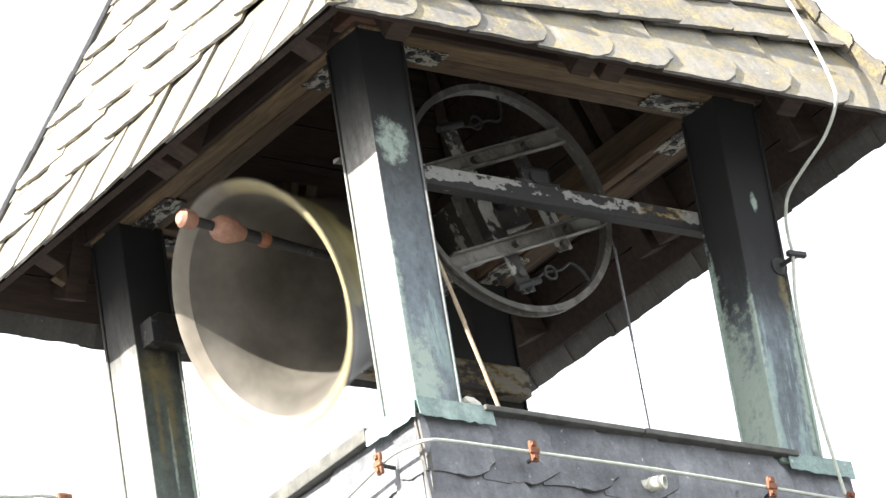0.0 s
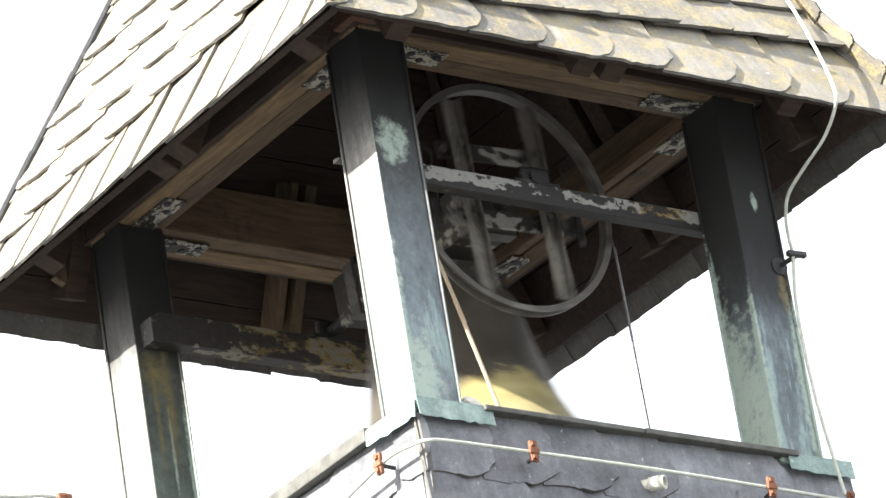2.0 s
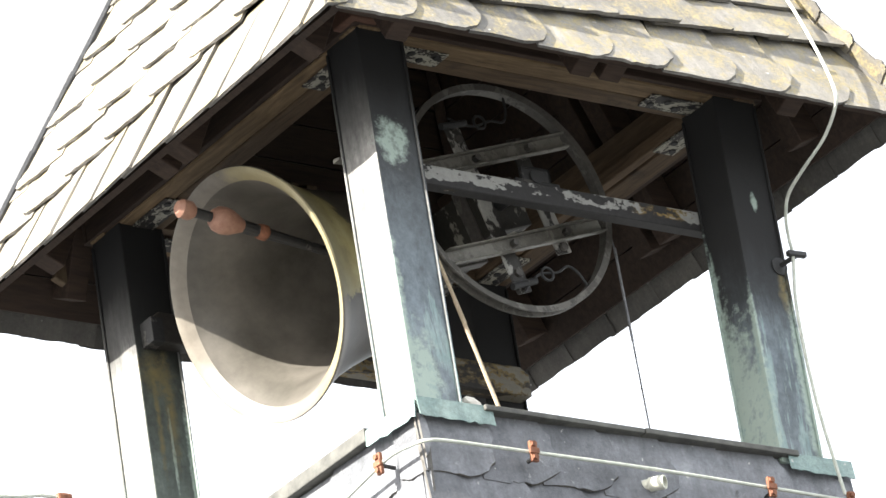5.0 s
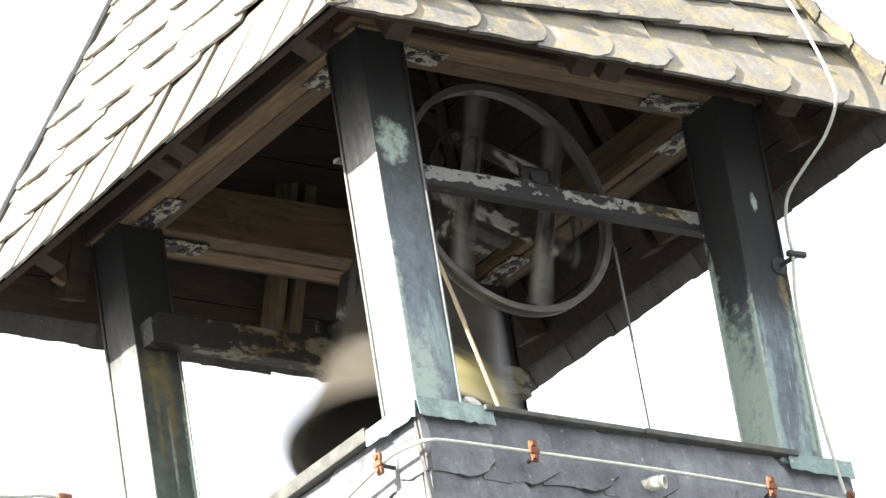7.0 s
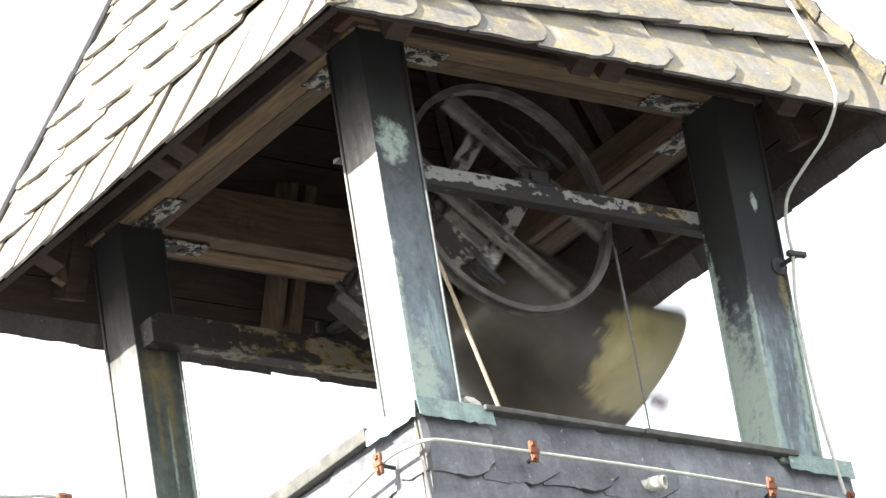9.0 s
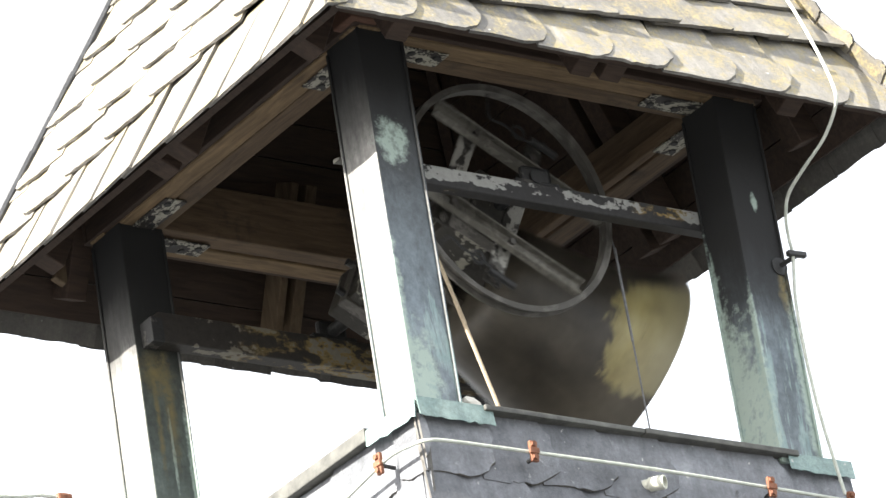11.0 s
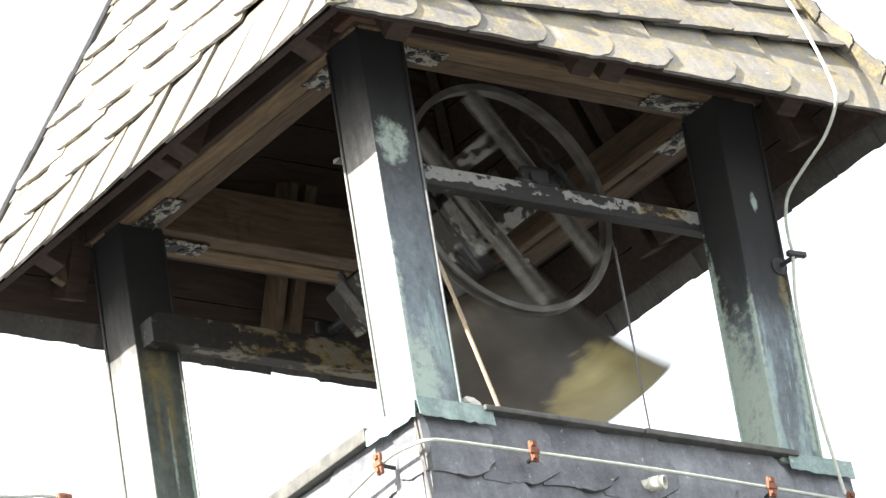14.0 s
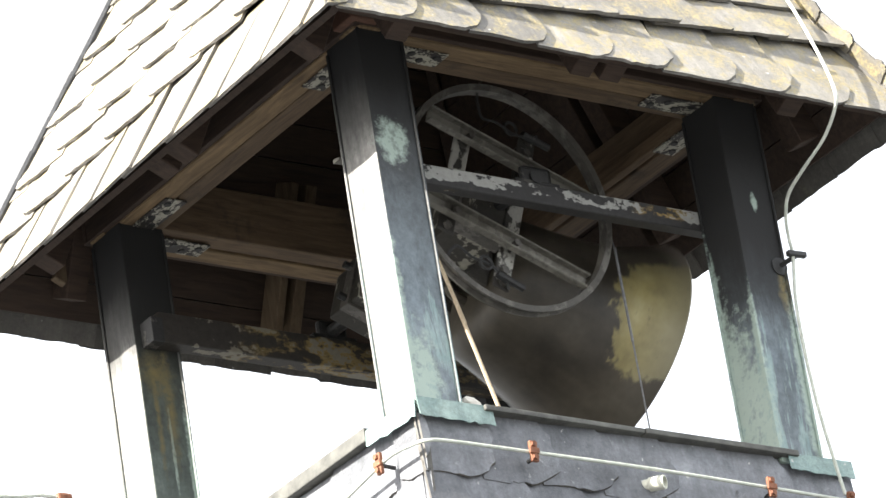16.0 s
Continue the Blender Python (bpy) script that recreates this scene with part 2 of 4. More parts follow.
def bronze_material():
    """Bell bronze: dark brown-grey patina, an ochre bloom on one side of the flare, paler rim."""
    m, t, b = nodes_of("bell_bronze", 0.48, 0.0)
    v = coords(t, shift=False)
    base = ramp(t, noise_of(t, v, 5, 8, 0.66), [(0.3, (0.034, 0.029, 0.022)), (0.55, (0.066, 0.057, 0.043)), (0.75, (0.095, 0.086, 0.068))])
    streak = ramp(t, noise_of(t, coords(t, "Object", (10, 10, 1.2), shift=False), 1.6, 7, 0.7), [(0.3, (0.75,)), (0.7, (1.2,))])
    base = blend(t, 1.0, base, streak, "MULTIPLY")
    sep = t.nodes.new("ShaderNodeSeparateXYZ")
    c = t.nodes.new("ShaderNodeTexCoord")
    t.links.new(c.outputs["Object"], sep.inputs[0])
    x, y, z = (sep.outputs[k] for k in "XYZ")

    def span(val, a0, a1, b0, b1):
        n = t.nodes.new("ShaderNodeMapRange")
        for key, q in (("From Min", a0), ("From Max", a1), ("To Min", b0), ("To Max", b1)):
            n.inputs[key].default_value = q
        t.links.new(val, n.inputs["Value"])
        return n.outputs[0]
    # the pale worn rim
    rim = ramp(t, sum_nodes(t, noise_of(t, v, 6, 6, 0.7), 0.06, span(z, -0.60, -0.72, 0.0, 1.0)), [(0.55, (0.0,)), (0.95, (0.8,))])
    rim = blend(t, 1.0, rim, ramp(t, span(x, -0.05, 0.12, 0.0, 1.0), [(0.0, (0.0,)), (1.0, (1.0,))]), "MULTIPLY")
    base = blend(t, rim, base, (0.24, 0.215, 0.18))
    big = blend(t, 0.35, noise_of(t, v, 2.6, 9, 0.62, 0.2), noise_of(t, v, 13, 8, 0.7, 0.2))
    f = sum_nodes(t, big, 1.0, span(z, -0.39, -0.66, -0.16, 0.14))
    f = sum_nodes(t, y, -0.42, f)
    f = sum_nodes(t, span(x, -0.16, -0.32, 0.0, -0.26), 1.0, f)
    f = sum_nodes(t, span(x, 0.05, 0.22, 0.0, -0.24), 1.0, f)
    mask = ramp(t, f, [(0.597, (0.0,)), (0.627, (0.8,)), (0.78, (1.0,))])
    ochre = ramp(t, noise_of(t, v, 9, 7, 0.66), [(0.28, (0.21, 0.175, 0.075)), (0.5, (0.36, 0.305, 0.13)), (0.72, (0.46, 0.41, 0.22))])
    ochre = blend(t, ramp(t, noise_of(t, v, 34, 5, 0.7), [(0.62, (0.0,)), (0.70, (0.7,))]), ochre, (0.10, 0.085, 0.05))
    ochre = blend(t, span(z, -0.60, -0.72, 0.0, 0.65), ochre, (0.235, 0.22, 0.16))
    set_color(t, b, blend(t, mask, base, ochre))
    bumped(t, b, noise_of(t, v, 40, 5, 0.7), 0.12, 0.003)
    return m


BRONZE = bronze_material()


def plain(name, dark, light, scale=30, rough=0.6, metal=0.0, bump=0.2):
    m, t, b = nodes_of(name, rough, metal)
    v = coords(t)
    n = noise_of(t, v, scale, 6, 0.65)
    set_color(t, b, ramp(t, n, [(0.3, dark), (0.7, light)]))
    bumped(t, b, n, bump, 0.003)
    return m


BELL_INSIDE = plain("bell_inner_bronze", (0.065, 0.06, 0.05), (0.155, 0.142, 0.122), 6, 0.42)


def lip_material():
    """Worn bell lip: grey-brown bare bronze, ochre on one side."""
    m, t, b = nodes_of("bell_lip_bronze", 0.42, 0.0)
    v = coords(t, shift=False)
    base = ramp(t, noise_of(t, v, 7, 7, 0.65), [(0.3, (0.15, 0.13, 0.105)), (0.7, (0.27, 0.245, 0.205))])
    ochre = ramp(t, noise_of(t, v, 12, 7, 0.65), [(0.3, (0.30, 0.25, 0.10)), (0.7, (0.44, 0.38, 0.19))])
    c = t.nodes.new("ShaderNodeTexCoord")
    sep = t.nodes.new("ShaderNodeSeparateXYZ")
    t.links.new(c.outputs["Object"], sep.inputs[0])
    f = sum_nodes(t, sep.outputs["Y"], -1.0, sum_nodes(t, noise_of(t, v, 9, 8, 0.7), 0.25, None))
    set_color(t, b, blend(t, ramp(t, f, [(0.17, (0.0,)), (0.25, (0.6,))]), base, ochre))
    bumped(t, b, noise_of(t, v, 40, 5, 0.7), 0.12, 0.003)
    return m


BELL_LIP = lip_material()
RUST = plain("rusted_copper_clamp", (0.12, 0.045, 0.025), (0.30, 0.125, 0.065), 60, 0.75)
CLAPPER_MAT = plain("worn_copper_clapper", (0.28, 0.14, 0.095), (0.43, 0.24, 0.17), 40, 0.5)
CABLE = plain("pale_cable", (0.40, 0.43, 0.37), (0.60, 0.62, 0.55), 40, 0.5)
ROPE = plain("hemp_rope", (0.38, 0.30, 0.20), (0.62, 0.51, 0.37), 150, 0.9, bump=0.6)
WIRE = plain("thin_steel_wire", (0.12, 0.12, 0.125), (0.22, 0.22, 0.225), 80, 0.5)
HIP_DARK = plain("dark_hip_grey", (0.05, 0.053, 0.06), (0.10, 0.105, 0.115), 20, 0.6)
LEAD = plain("lead_coping", (0.05, 0.05, 0.046), (0.14, 0.14, 0.125), 18, 0.65)
PLASTIC = plain("cream_plastic", (0.62, 0.62, 0.52), (0.74, 0.74, 0.64), 30, 0.4)
PAVING = plain("grey_yard_gravel", (0.062, 0.064, 0.066), (0.11, 0.112, 0.113), 2, 0.9)
PLASTER = plain("lime_plaster", (0.55, 0.52, 0.46), (0.70, 0.67, 0.60), 3, 0.85)


# ---- building blocks ----
def mesh_of(name, bm, mat, smooth=False):
    me = bpy.data.meshes.new(name)
    bmesh.ops.recalc_face_normals(bm, faces=bm.faces[:])
    bm.to_mesh(me)
    bm.free()
    me.materials.append(mat)
    if smooth:
        for p in me.polygons:
            p.use_smooth = True
        me.set_sharp_from_angle(angle=radians(38))
    return me


def part(name, bm, mat, parent, label="", smooth=False):
    ob = new(name, mesh_of(name, bm, mat, smooth))
    ob.parent = parent
    if label:
        ob["label"] = label
    return ob


def thing(name, at, label, category, group="", kind=""):
    ob = new(name)
    ob.empty_display_size = 0.1
    ob.location = at
    return tagged(ob, label, category, group, kind)


def block(bm, x0, y0, z0, x1, y1, z1, bevel=0.0, jitter=0.0, rng=None):
    vs = [bm.verts.new((x, y, z)) for x in (x0, x1) for y in (y0, y1) for z in (z0, z1)]
    if jitter:
        for v in vs:
            v.co += Vector((rng.uniform(-jitter, jitter) for _ in range(3)))
    fs = [bm.faces.new([vs[i] for i in f]) for f in ((0, 1, 3, 2), (4, 6, 7, 5), (0, 4, 5, 1), (2, 3, 7, 6), (0, 2, 6, 4), (1, 5, 7, 3))]
    if bevel:
        bmesh.ops.recalc_face_normals(bm, faces=fs)
        bmesh.ops.bevel(bm, geom=list({e for f in fs for e in f.edges}), offset=bevel, segments=2, profile=0.6, affect="EDGES")
    return bm


def fresh():
    return bmesh.new()


def frame_axes(a, b, up=(0, 0, 1)):
    d = (Vector(b) - Vector(a)).normalized()
    u = Vector(up)
    if abs(d.dot(u)) > 0.98:
        u = Vector((0, 1, 0))
    s = d.cross(u).normalized()
    return d, s, s.cross(d).normalized()


def stick(bm, a, b, wide, high, up=(0, 0, 1), bevel=0.003):
    """A squared bar from a to b."""
    a, b = Vector(a), Vector(b)
    d, s, u = frame_axes(a, b, up)
    vs = [bm.verts.new(p + s * (i * wide / 2) + u * (j * high / 2)) for p in (a, b) for i, j in ((-1, -1), (1, -1), (1, 1), (-1, 1))]
    fs = [bm.faces.new([vs[i] for i in f]) for f in ((0, 1, 2, 3), (7, 6, 5, 4), (0, 4, 5, 1), (1, 5, 6, 2), (2, 6, 7, 3), (3, 7, 4, 0))]
    if bevel:
        bmesh.ops.recalc_face_normals(bm, faces=fs)
        bmesh.ops.bevel(bm, geom=list({e for f in fs for e in f.edges}), offset=bevel, segments=1, affect="EDGES")
    return bm


def tube(bm, points, radius, sides=8, closed=False, radii=None):
    pts = [Vector(p) for p in points]
    rings = []
    n = len(pts)
    for i, p in enumerate(pts):
        before = pts[(i - 1) % n] if closed or i else p
        after = pts[(i + 1) % n] if closed or i < n - 1 else p
        d = (after - before).normalized()
        ref = Vector((0, 1, 0)) if abs(d.y) < 0.9 else Vector((1, 0, 0))
        s = d.cross(ref).normalized()
        u = s.cross(d)
        r = radii[i] if radii else radius
        rings.append([bm.verts.new(p + r * (math.cos(k * math.tau / sides) * s + math.sin(k * math.tau / sides) * u)) for k in range(sides)])
    for i in range(n if closed else n - 1):
        A, B = rings[i], rings[(i + 1) % n]
        for k in range(sides):
            bm.faces.new((A[k], A[(k + 1) % sides], B[(k + 1) % sides], B[k]))
    if not closed:
        bm.faces.new(rings[0][::-1])
        bm.faces.new(rings[-1])
    return bm


def lathe(bm, profile, steps=64, close=False):
    """Turn (radius, height) about z."""
    rings = [[bm.verts.new((r * math.cos(k * math.tau / steps), r * math.sin(k * math.tau / steps), z)) for k in range(steps)] for r, z in profile]
    pairs = list(zip(rings, rings[1:])) + ([(rings[-1], rings[0])] if close else [])
    for A, B in pairs:
        for k in range(steps):
            bm.faces.new((A[k], A[(k + 1) % steps], B[(k + 1) % steps], B[k]))
    if not close:
        bm.faces.new(rings[0][::-1])
        bm.faces.new(rings[-1])
    return bm


def spline(points, per=8):
    """Smooth way through the points."""
    p = [Vector(q) for q in points]
    p = [2 * p[0] - p[1], *p, 2 * p[-1] - p[-2]]
    out = []
    for i in range(1, len(p) - 2):
        for k in range(per):
            f = k / per
            a, b, c, d = p[i - 1:i + 3]
            out.append(0.5 * (2 * b + (c - a) * f + (2 * a - 5 * b + 4 * c - d) * f * f + (3 * b - a - 3 * c + d) * f ** 3))
    return [*out, p[-2]]



# ---- ground and tower ----
ground = new("ground", mesh_of("ground", block(fresh(), -1500, -1500, GROUND - 0.3, 1500, 1500, GROUND), PAVING))
tagged(ground, "grey gravel yard far below the bell turret", "ground", kind="structure")
shaft = new("wall_tower", mesh_of("wall_tower", block(fresh(), -0.02, 0.0, GROUND, 1.62, 1.62, -0.9), PLASTER))
tagged(shaft, "pale plastered tower shaft carrying the bell turret", "wall", kind="structure")


# ---- slates ----
def slate_meshes(name, mat, wide, high, count, mirror=False, rough=0.006, lift=0.022, side=0.006, thick=0.009, slant=0.0, bow=(0.09, 0.085), seed=0, foot=0.0, head=0.9):
    """Hand-cut slates: straight head and foot, bowed back edge, chipped rim.
    bow: half axes of the bowed corner; slant: lean of the slate towards its head; foot: rise of the foot towards the bowed end."""
    out = []
    ba, bb = bow
    for i in range(count):
        r = random.Random(seed * 101 + i * 17 + len(name))
        rim = [(-0.06, 0.0)] + [(q * (wide - ba) / 6, foot * q / 6) for q in range(1, 6)]
        rim += [(wide - ba + ba * math.cos(radians(g)), foot + bb + bb * math.sin(radians(g))) for g in range(-90, 61, 15)]
        n_cut = len(rim)
        rim += [(wide - ba * head, high), (-0.06, high)]
        rim = [(u - slant * v, v) for u, v in rim]
        bm = fresh()
        top, low = [], []
        for k, (u, v) in enumerate(rim):
            edge = rough if 0 < k < n_cut else 0
            u += r.uniform(-edge, edge)
            v += r.uniform(-edge, edge) * 0.7
            z = lift * (1 - v / high) + side * ((u + slant * v) / wide)
            x = -u + wide if mirror else u
            cut = r.uniform(0.0, 0.005) if 0 < k < n_cut else 0.0
            top.append(bm.verts.new((x - (cut if mirror is False and k > 8 else 0.0), v + cut * (k < 11), z + thick)))
            low.append(bm.verts.new((x, v, z)))
        bm.faces.new(top)
        bm.faces.new(low[::-1])
        n = len(rim)
        for k in range(n):
            bm.faces.new((low[k], low[(k + 1) % n], top[(k + 1) % n], top[k]))
        me = mesh_of(name, bm, mat)
        me.materials.append(SLATE_EDGE)
        face = max((f for f in me.polygons if len(f.vertices) > 4), key=lambda f: f.center.z)
        for f in me.polygons:
            f.material_index = 0 if f.index == face.index else 1
        out.append(me)
    return out


def lay(meshes, parent, base, along, up, lean, levels, wide, inside, rng, shifts=None, cuts=(), sink=0.0):
    """Courses of slates on a plane; base: its lower left corner, along and up: unit vectors in it.
    levels: height and mesh family of each course; cuts: planes (point, outward normal) that trim the slates."""
    out_dir = along.cross(up)
    for k, (v0, family) in enumerate(levels):
        tilt = 0.0 if k == 0 else lean
        c, s = math.cos(tilt), math.sin(tilt)
        ax, ay = along * c + up * s, up * c - along * s
        shift = shifts[k % len(shifts)] if shifts else rng.uniform(0, wide)
        for j in range(-14, 26):
            u = j * wide + shift + rng.uniform(-0.012, 0.012)
            v = v0 + rng.uniform(-0.005, 0.005)
            p = along * (u * c) + up * (v + u * s)
            q = p + ax * (wide / 2) + ay * 0.08
            if not inside(q.dot(along), q.dot(up)):
                continue
            me = meshes[family][rng.randrange(len(meshes[family]))]
            z = (out_dir + ax * rng.uniform(-0.012, 0.012) + ay * rng.uniform(-0.012, 0.012)).normalized()
            x = (ax - z * ax.dot(z)).normalized()
            m = Matrix.Translation(base + p + out_dir * (sink + rng.uniform(0.0, 0.003))) @ Matrix((x, z.cross(x), z)).transposed().to_4x4()
            far = [max((m @ w.co - at).dot(n) for w in me.vertices) for at, n in cuts]
            near = [min((m @ w.co - at).dot(n) for w in me.vertices) for at, n in cuts]
            if any(d > 0 for d in near):
                continue
            if any(d > 0 for d in far):
                bm = fresh()
                bm.from_mesh(me)
                inv = m.inverted()
                for at, n in cuts:
                    geom = bm.verts[:] + bm.edges[:] + bm.faces[:]
                    got = bmesh.ops.bisect_plane(bm, geom=geom, plane_co=inv @ at, plane_no=inv.to_3x3() @ n, clear_outer=True)
                    edges = [e for e in got["geom_cut"] if isinstance(e, bmesh.types.BMEdge)]
                    if edges:
                        bmesh.ops.contextual_create(bm, geom=edges)
                if not bm.faces:
                    bm.free()
                    continue
                whole = me
                me = mesh_of("slate", bm, whole.materials[0])
                me.materials.append(SLATE_EDGE)
            ob = new("slate", me)
            ob.parent = parent
            ob.matrix_local = m


# ---- roof ----
roof = thing("turret_roof", (0, 0, 0), "steep pyramid roof of grey slates with yellow lichen", "roof")
RUN = MID + OVER
RISE = APEX - EAVE
PITCH = math.atan2(RISE, RUN)
CORNERS = [Vector((-OVER, -OVER, EAVE)), Vector((T + OVER, -OVER, EAVE)), Vector((T + OVER, T + OVER, EAVE)), Vector((-OVER, T + OVER, EAVE))]
TOP = Vector((MID, MID, APEX))
EDGE = T + 2 * OVER


def slope(a, b, mirror, course, lean, seed, label):
    """One roof slope between two eave corners, seen from outside with a on the left."""
    along = (b - a).normalized()
    inner = Vector((-along.y, along.x, 0))
    up = (inner * RUN + Vector((0, 0, RISE))).normalized()
    out = along.cross(up)
    length = math.hypot(RUN, RISE)
    bm = fresh()
    rng = random.Random(seed)
    v = 0.07
    while v < length - 0.05:
        v1 = min(v + 0.125, length - 0.03)
        lo, hi = v / length * EDGE / 2, v1 / length * EDGE / 2
        d = rng.uniform(-0.002, 0.002)
        vs = []
        for depth in (-0.034 + d, -0.056 + d):
            for u, w in ((lo + 0.02, v + 0.002), (EDGE - lo - 0.02, v + 0.002), (EDGE - hi - 0.02, v1 - 0.002), (hi + 0.02, v1 - 0.002)):
                vs.append(bm.verts.new(a + along * u + up * w + out * depth))
        for f in ((0, 1, 2, 3), (7, 6, 5, 4), (0, 4, 5, 1), (1, 5, 6, 2), (2, 6, 7, 3), (3, 7, 4, 0)):
            bm.faces.new([vs[i] for i in f])
        v = v1
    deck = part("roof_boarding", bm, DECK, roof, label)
    return deck, along, up, length, rng


ROOF_SLATES = slate_meshes("slate", SLATE_ROOF, 0.235, 0.36, 8, rough=0.006, lift=0.017, side=0.008, thick=0.009, slant=-0.25, bow=(0.10, 0.095), seed=1, foot=-0.010)
ROOF_EAVE = slate_meshes("slate", SLATE_ROOF, 0.235, 0.36, 6, rough=0.003, lift=0.014, side=0.003, thick=0.010, bow=(0.03, 0.02), seed=9)
ROOF_SCALES = slate_meshes("slate", SLATE_ROOF, 0.235, 0.30, 8, slant=0.72, bow=(0.03, 0.022), rough=0.004, lift=0.026, side=0.020, thick=0.010, seed=2, foot=-0.022)
ROOF_BACK = slate_meshes("slate", SLATE_ROOF, 0.235, 0.30, 6, slant=0.7, bow=(0.03, 0.022), rough=0.004, lift=0.022, side=0.005, seed=10)
ROOF_SLATES_M = slate_meshes("slate", SLATE_ROOF, 0.235, 0.37, 6, slant=-0.24, bow=(0.012, 0.010), rough=0.002, lift=0.020, side=0.008, seed=3)
ROOF_SCALES_M = slate_meshes("slate", SLATE_ROOF, 0.235, 0.37, 6, mirror=True, slant=0.30, bow=(0.07, 0.04), rough=0.004, lift=0.020, side=0.009, seed=4, foot=0.020)
HIP_SLATES = slate_meshes("hip_slate", SLATE_ROOF, 0.08, 0.24, 3, bow=(0.02, 0.03), rough=0.002, side=0.002, lift=0.007, thick=0.006)
SIDES = [(0, 1, False, 0.165, radians(6)), (3, 0, True, 0.21, radians(6)), (1, 2, False, 0.18, radians(6)), (2, 3, False, 0.18, radians(6))]
slopes = []
for n, (i, j, mirror, course, lean) in enumerate(SIDES):
    deck, along, up, length, rng = slope(CORNERS[i], CORNERS[j], mirror, course, lean, n + 5, "brown sawn boards under the slates")
    slopes.append((deck, along, up, length, rng, CORNERS[i], mirror, course, lean))

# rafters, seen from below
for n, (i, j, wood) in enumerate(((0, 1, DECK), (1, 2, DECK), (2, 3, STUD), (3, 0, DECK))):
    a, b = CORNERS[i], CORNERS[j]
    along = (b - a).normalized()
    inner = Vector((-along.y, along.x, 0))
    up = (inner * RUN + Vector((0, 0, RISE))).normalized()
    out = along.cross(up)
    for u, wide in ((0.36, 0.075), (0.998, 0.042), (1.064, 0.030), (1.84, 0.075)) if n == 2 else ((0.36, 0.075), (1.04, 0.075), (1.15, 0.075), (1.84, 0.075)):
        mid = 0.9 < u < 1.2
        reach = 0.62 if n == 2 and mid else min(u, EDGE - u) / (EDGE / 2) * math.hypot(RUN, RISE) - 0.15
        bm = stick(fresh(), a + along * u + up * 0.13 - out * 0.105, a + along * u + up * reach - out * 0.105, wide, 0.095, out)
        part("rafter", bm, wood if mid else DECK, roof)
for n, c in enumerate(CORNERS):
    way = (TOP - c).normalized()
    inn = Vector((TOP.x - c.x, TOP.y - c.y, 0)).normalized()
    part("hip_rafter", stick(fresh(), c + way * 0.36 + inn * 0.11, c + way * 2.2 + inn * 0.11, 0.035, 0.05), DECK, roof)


part("batten", stick(fresh(), (0.074, 1.66, 1.372), (-0.046, 1.66, 1.149), 0.045, 0.03, (0, 1, 0)), STUD, roof, "pale sawn batten under the boards")
part("corner_block", block(fresh(), -0.045, -0.045, H + 0.008, 0.06, 0.06, H + 0.085, 0.006), REDWOOD, roof, "red-brown timber block over the post")

# ---- posts ----
def post(x, y, mat, label):
    ob = thing("belfry_post", (x, y, 0), label, "post", "belfry posts")
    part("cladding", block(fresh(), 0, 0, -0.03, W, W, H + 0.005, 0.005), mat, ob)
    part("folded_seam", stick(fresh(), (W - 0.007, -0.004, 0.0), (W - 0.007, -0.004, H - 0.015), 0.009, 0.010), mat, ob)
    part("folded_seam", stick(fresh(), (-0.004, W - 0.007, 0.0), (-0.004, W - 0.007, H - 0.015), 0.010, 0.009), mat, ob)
    return ob


def flashing(parent, along, up, out, start, length, tall, seed, taper=0.0):
    """A torn strip of copper sheet round the foot of a post."""
    rng = random.Random(seed)
    bm = fresh()
    n = 14
    front, rear = [], []
    for k in range(n + 1):
        u = length * k / n
        h = tall * (1 - taper * (k / n) ** 2) + rng.uniform(-0.004, 0.004)
        bulge = 0.007 + 0.0015 * math.sin(k * 1.3) + rng.uniform(-0.0006, 0.0006)
        top = start + along * u + out * 0.004
        low = top - up * h + out * bulge
        front.append((bm.verts.new(top + out * 0.003), bm.verts.new(low + out * 0.003)))
        rear.append((bm.verts.new(top), bm.verts.new(low)))
    for k in range(n):
        bm.faces.new((front[k][0], front[k + 1][0], front[k + 1][1], front[k][1]))
        bm.faces.new((rear[k][0], rear[k][1], rear[k + 1][1], rear[k + 1][0]))
        bm.faces.new((front[k][1], front[k + 1][1], rear[k + 1][1], rear[k][1]))
        bm.faces.new((front[k][0], rear[k][0], rear[k + 1][0], front[k + 1][0]))
    for k in (0, n):
        bm.faces.new((front[k][0], front[k][1], rear[k][1], rear[k][0]))
    part("base_flashing", bm, FLASHING, parent, "crumpled light green copper flashing", True)


AX, AY, AZ = Vector((1, 0, 0)), Vector((0, 1, 0)), Vector((0, 0, 1))
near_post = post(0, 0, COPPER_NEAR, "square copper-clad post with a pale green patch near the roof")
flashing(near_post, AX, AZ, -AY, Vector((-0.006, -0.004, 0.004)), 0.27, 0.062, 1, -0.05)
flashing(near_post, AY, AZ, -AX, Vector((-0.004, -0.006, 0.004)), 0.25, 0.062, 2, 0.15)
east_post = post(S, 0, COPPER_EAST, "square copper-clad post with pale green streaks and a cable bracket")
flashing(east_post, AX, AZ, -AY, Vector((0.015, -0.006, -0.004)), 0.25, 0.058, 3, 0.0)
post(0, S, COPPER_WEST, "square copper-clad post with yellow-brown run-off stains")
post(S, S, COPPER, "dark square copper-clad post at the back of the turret")
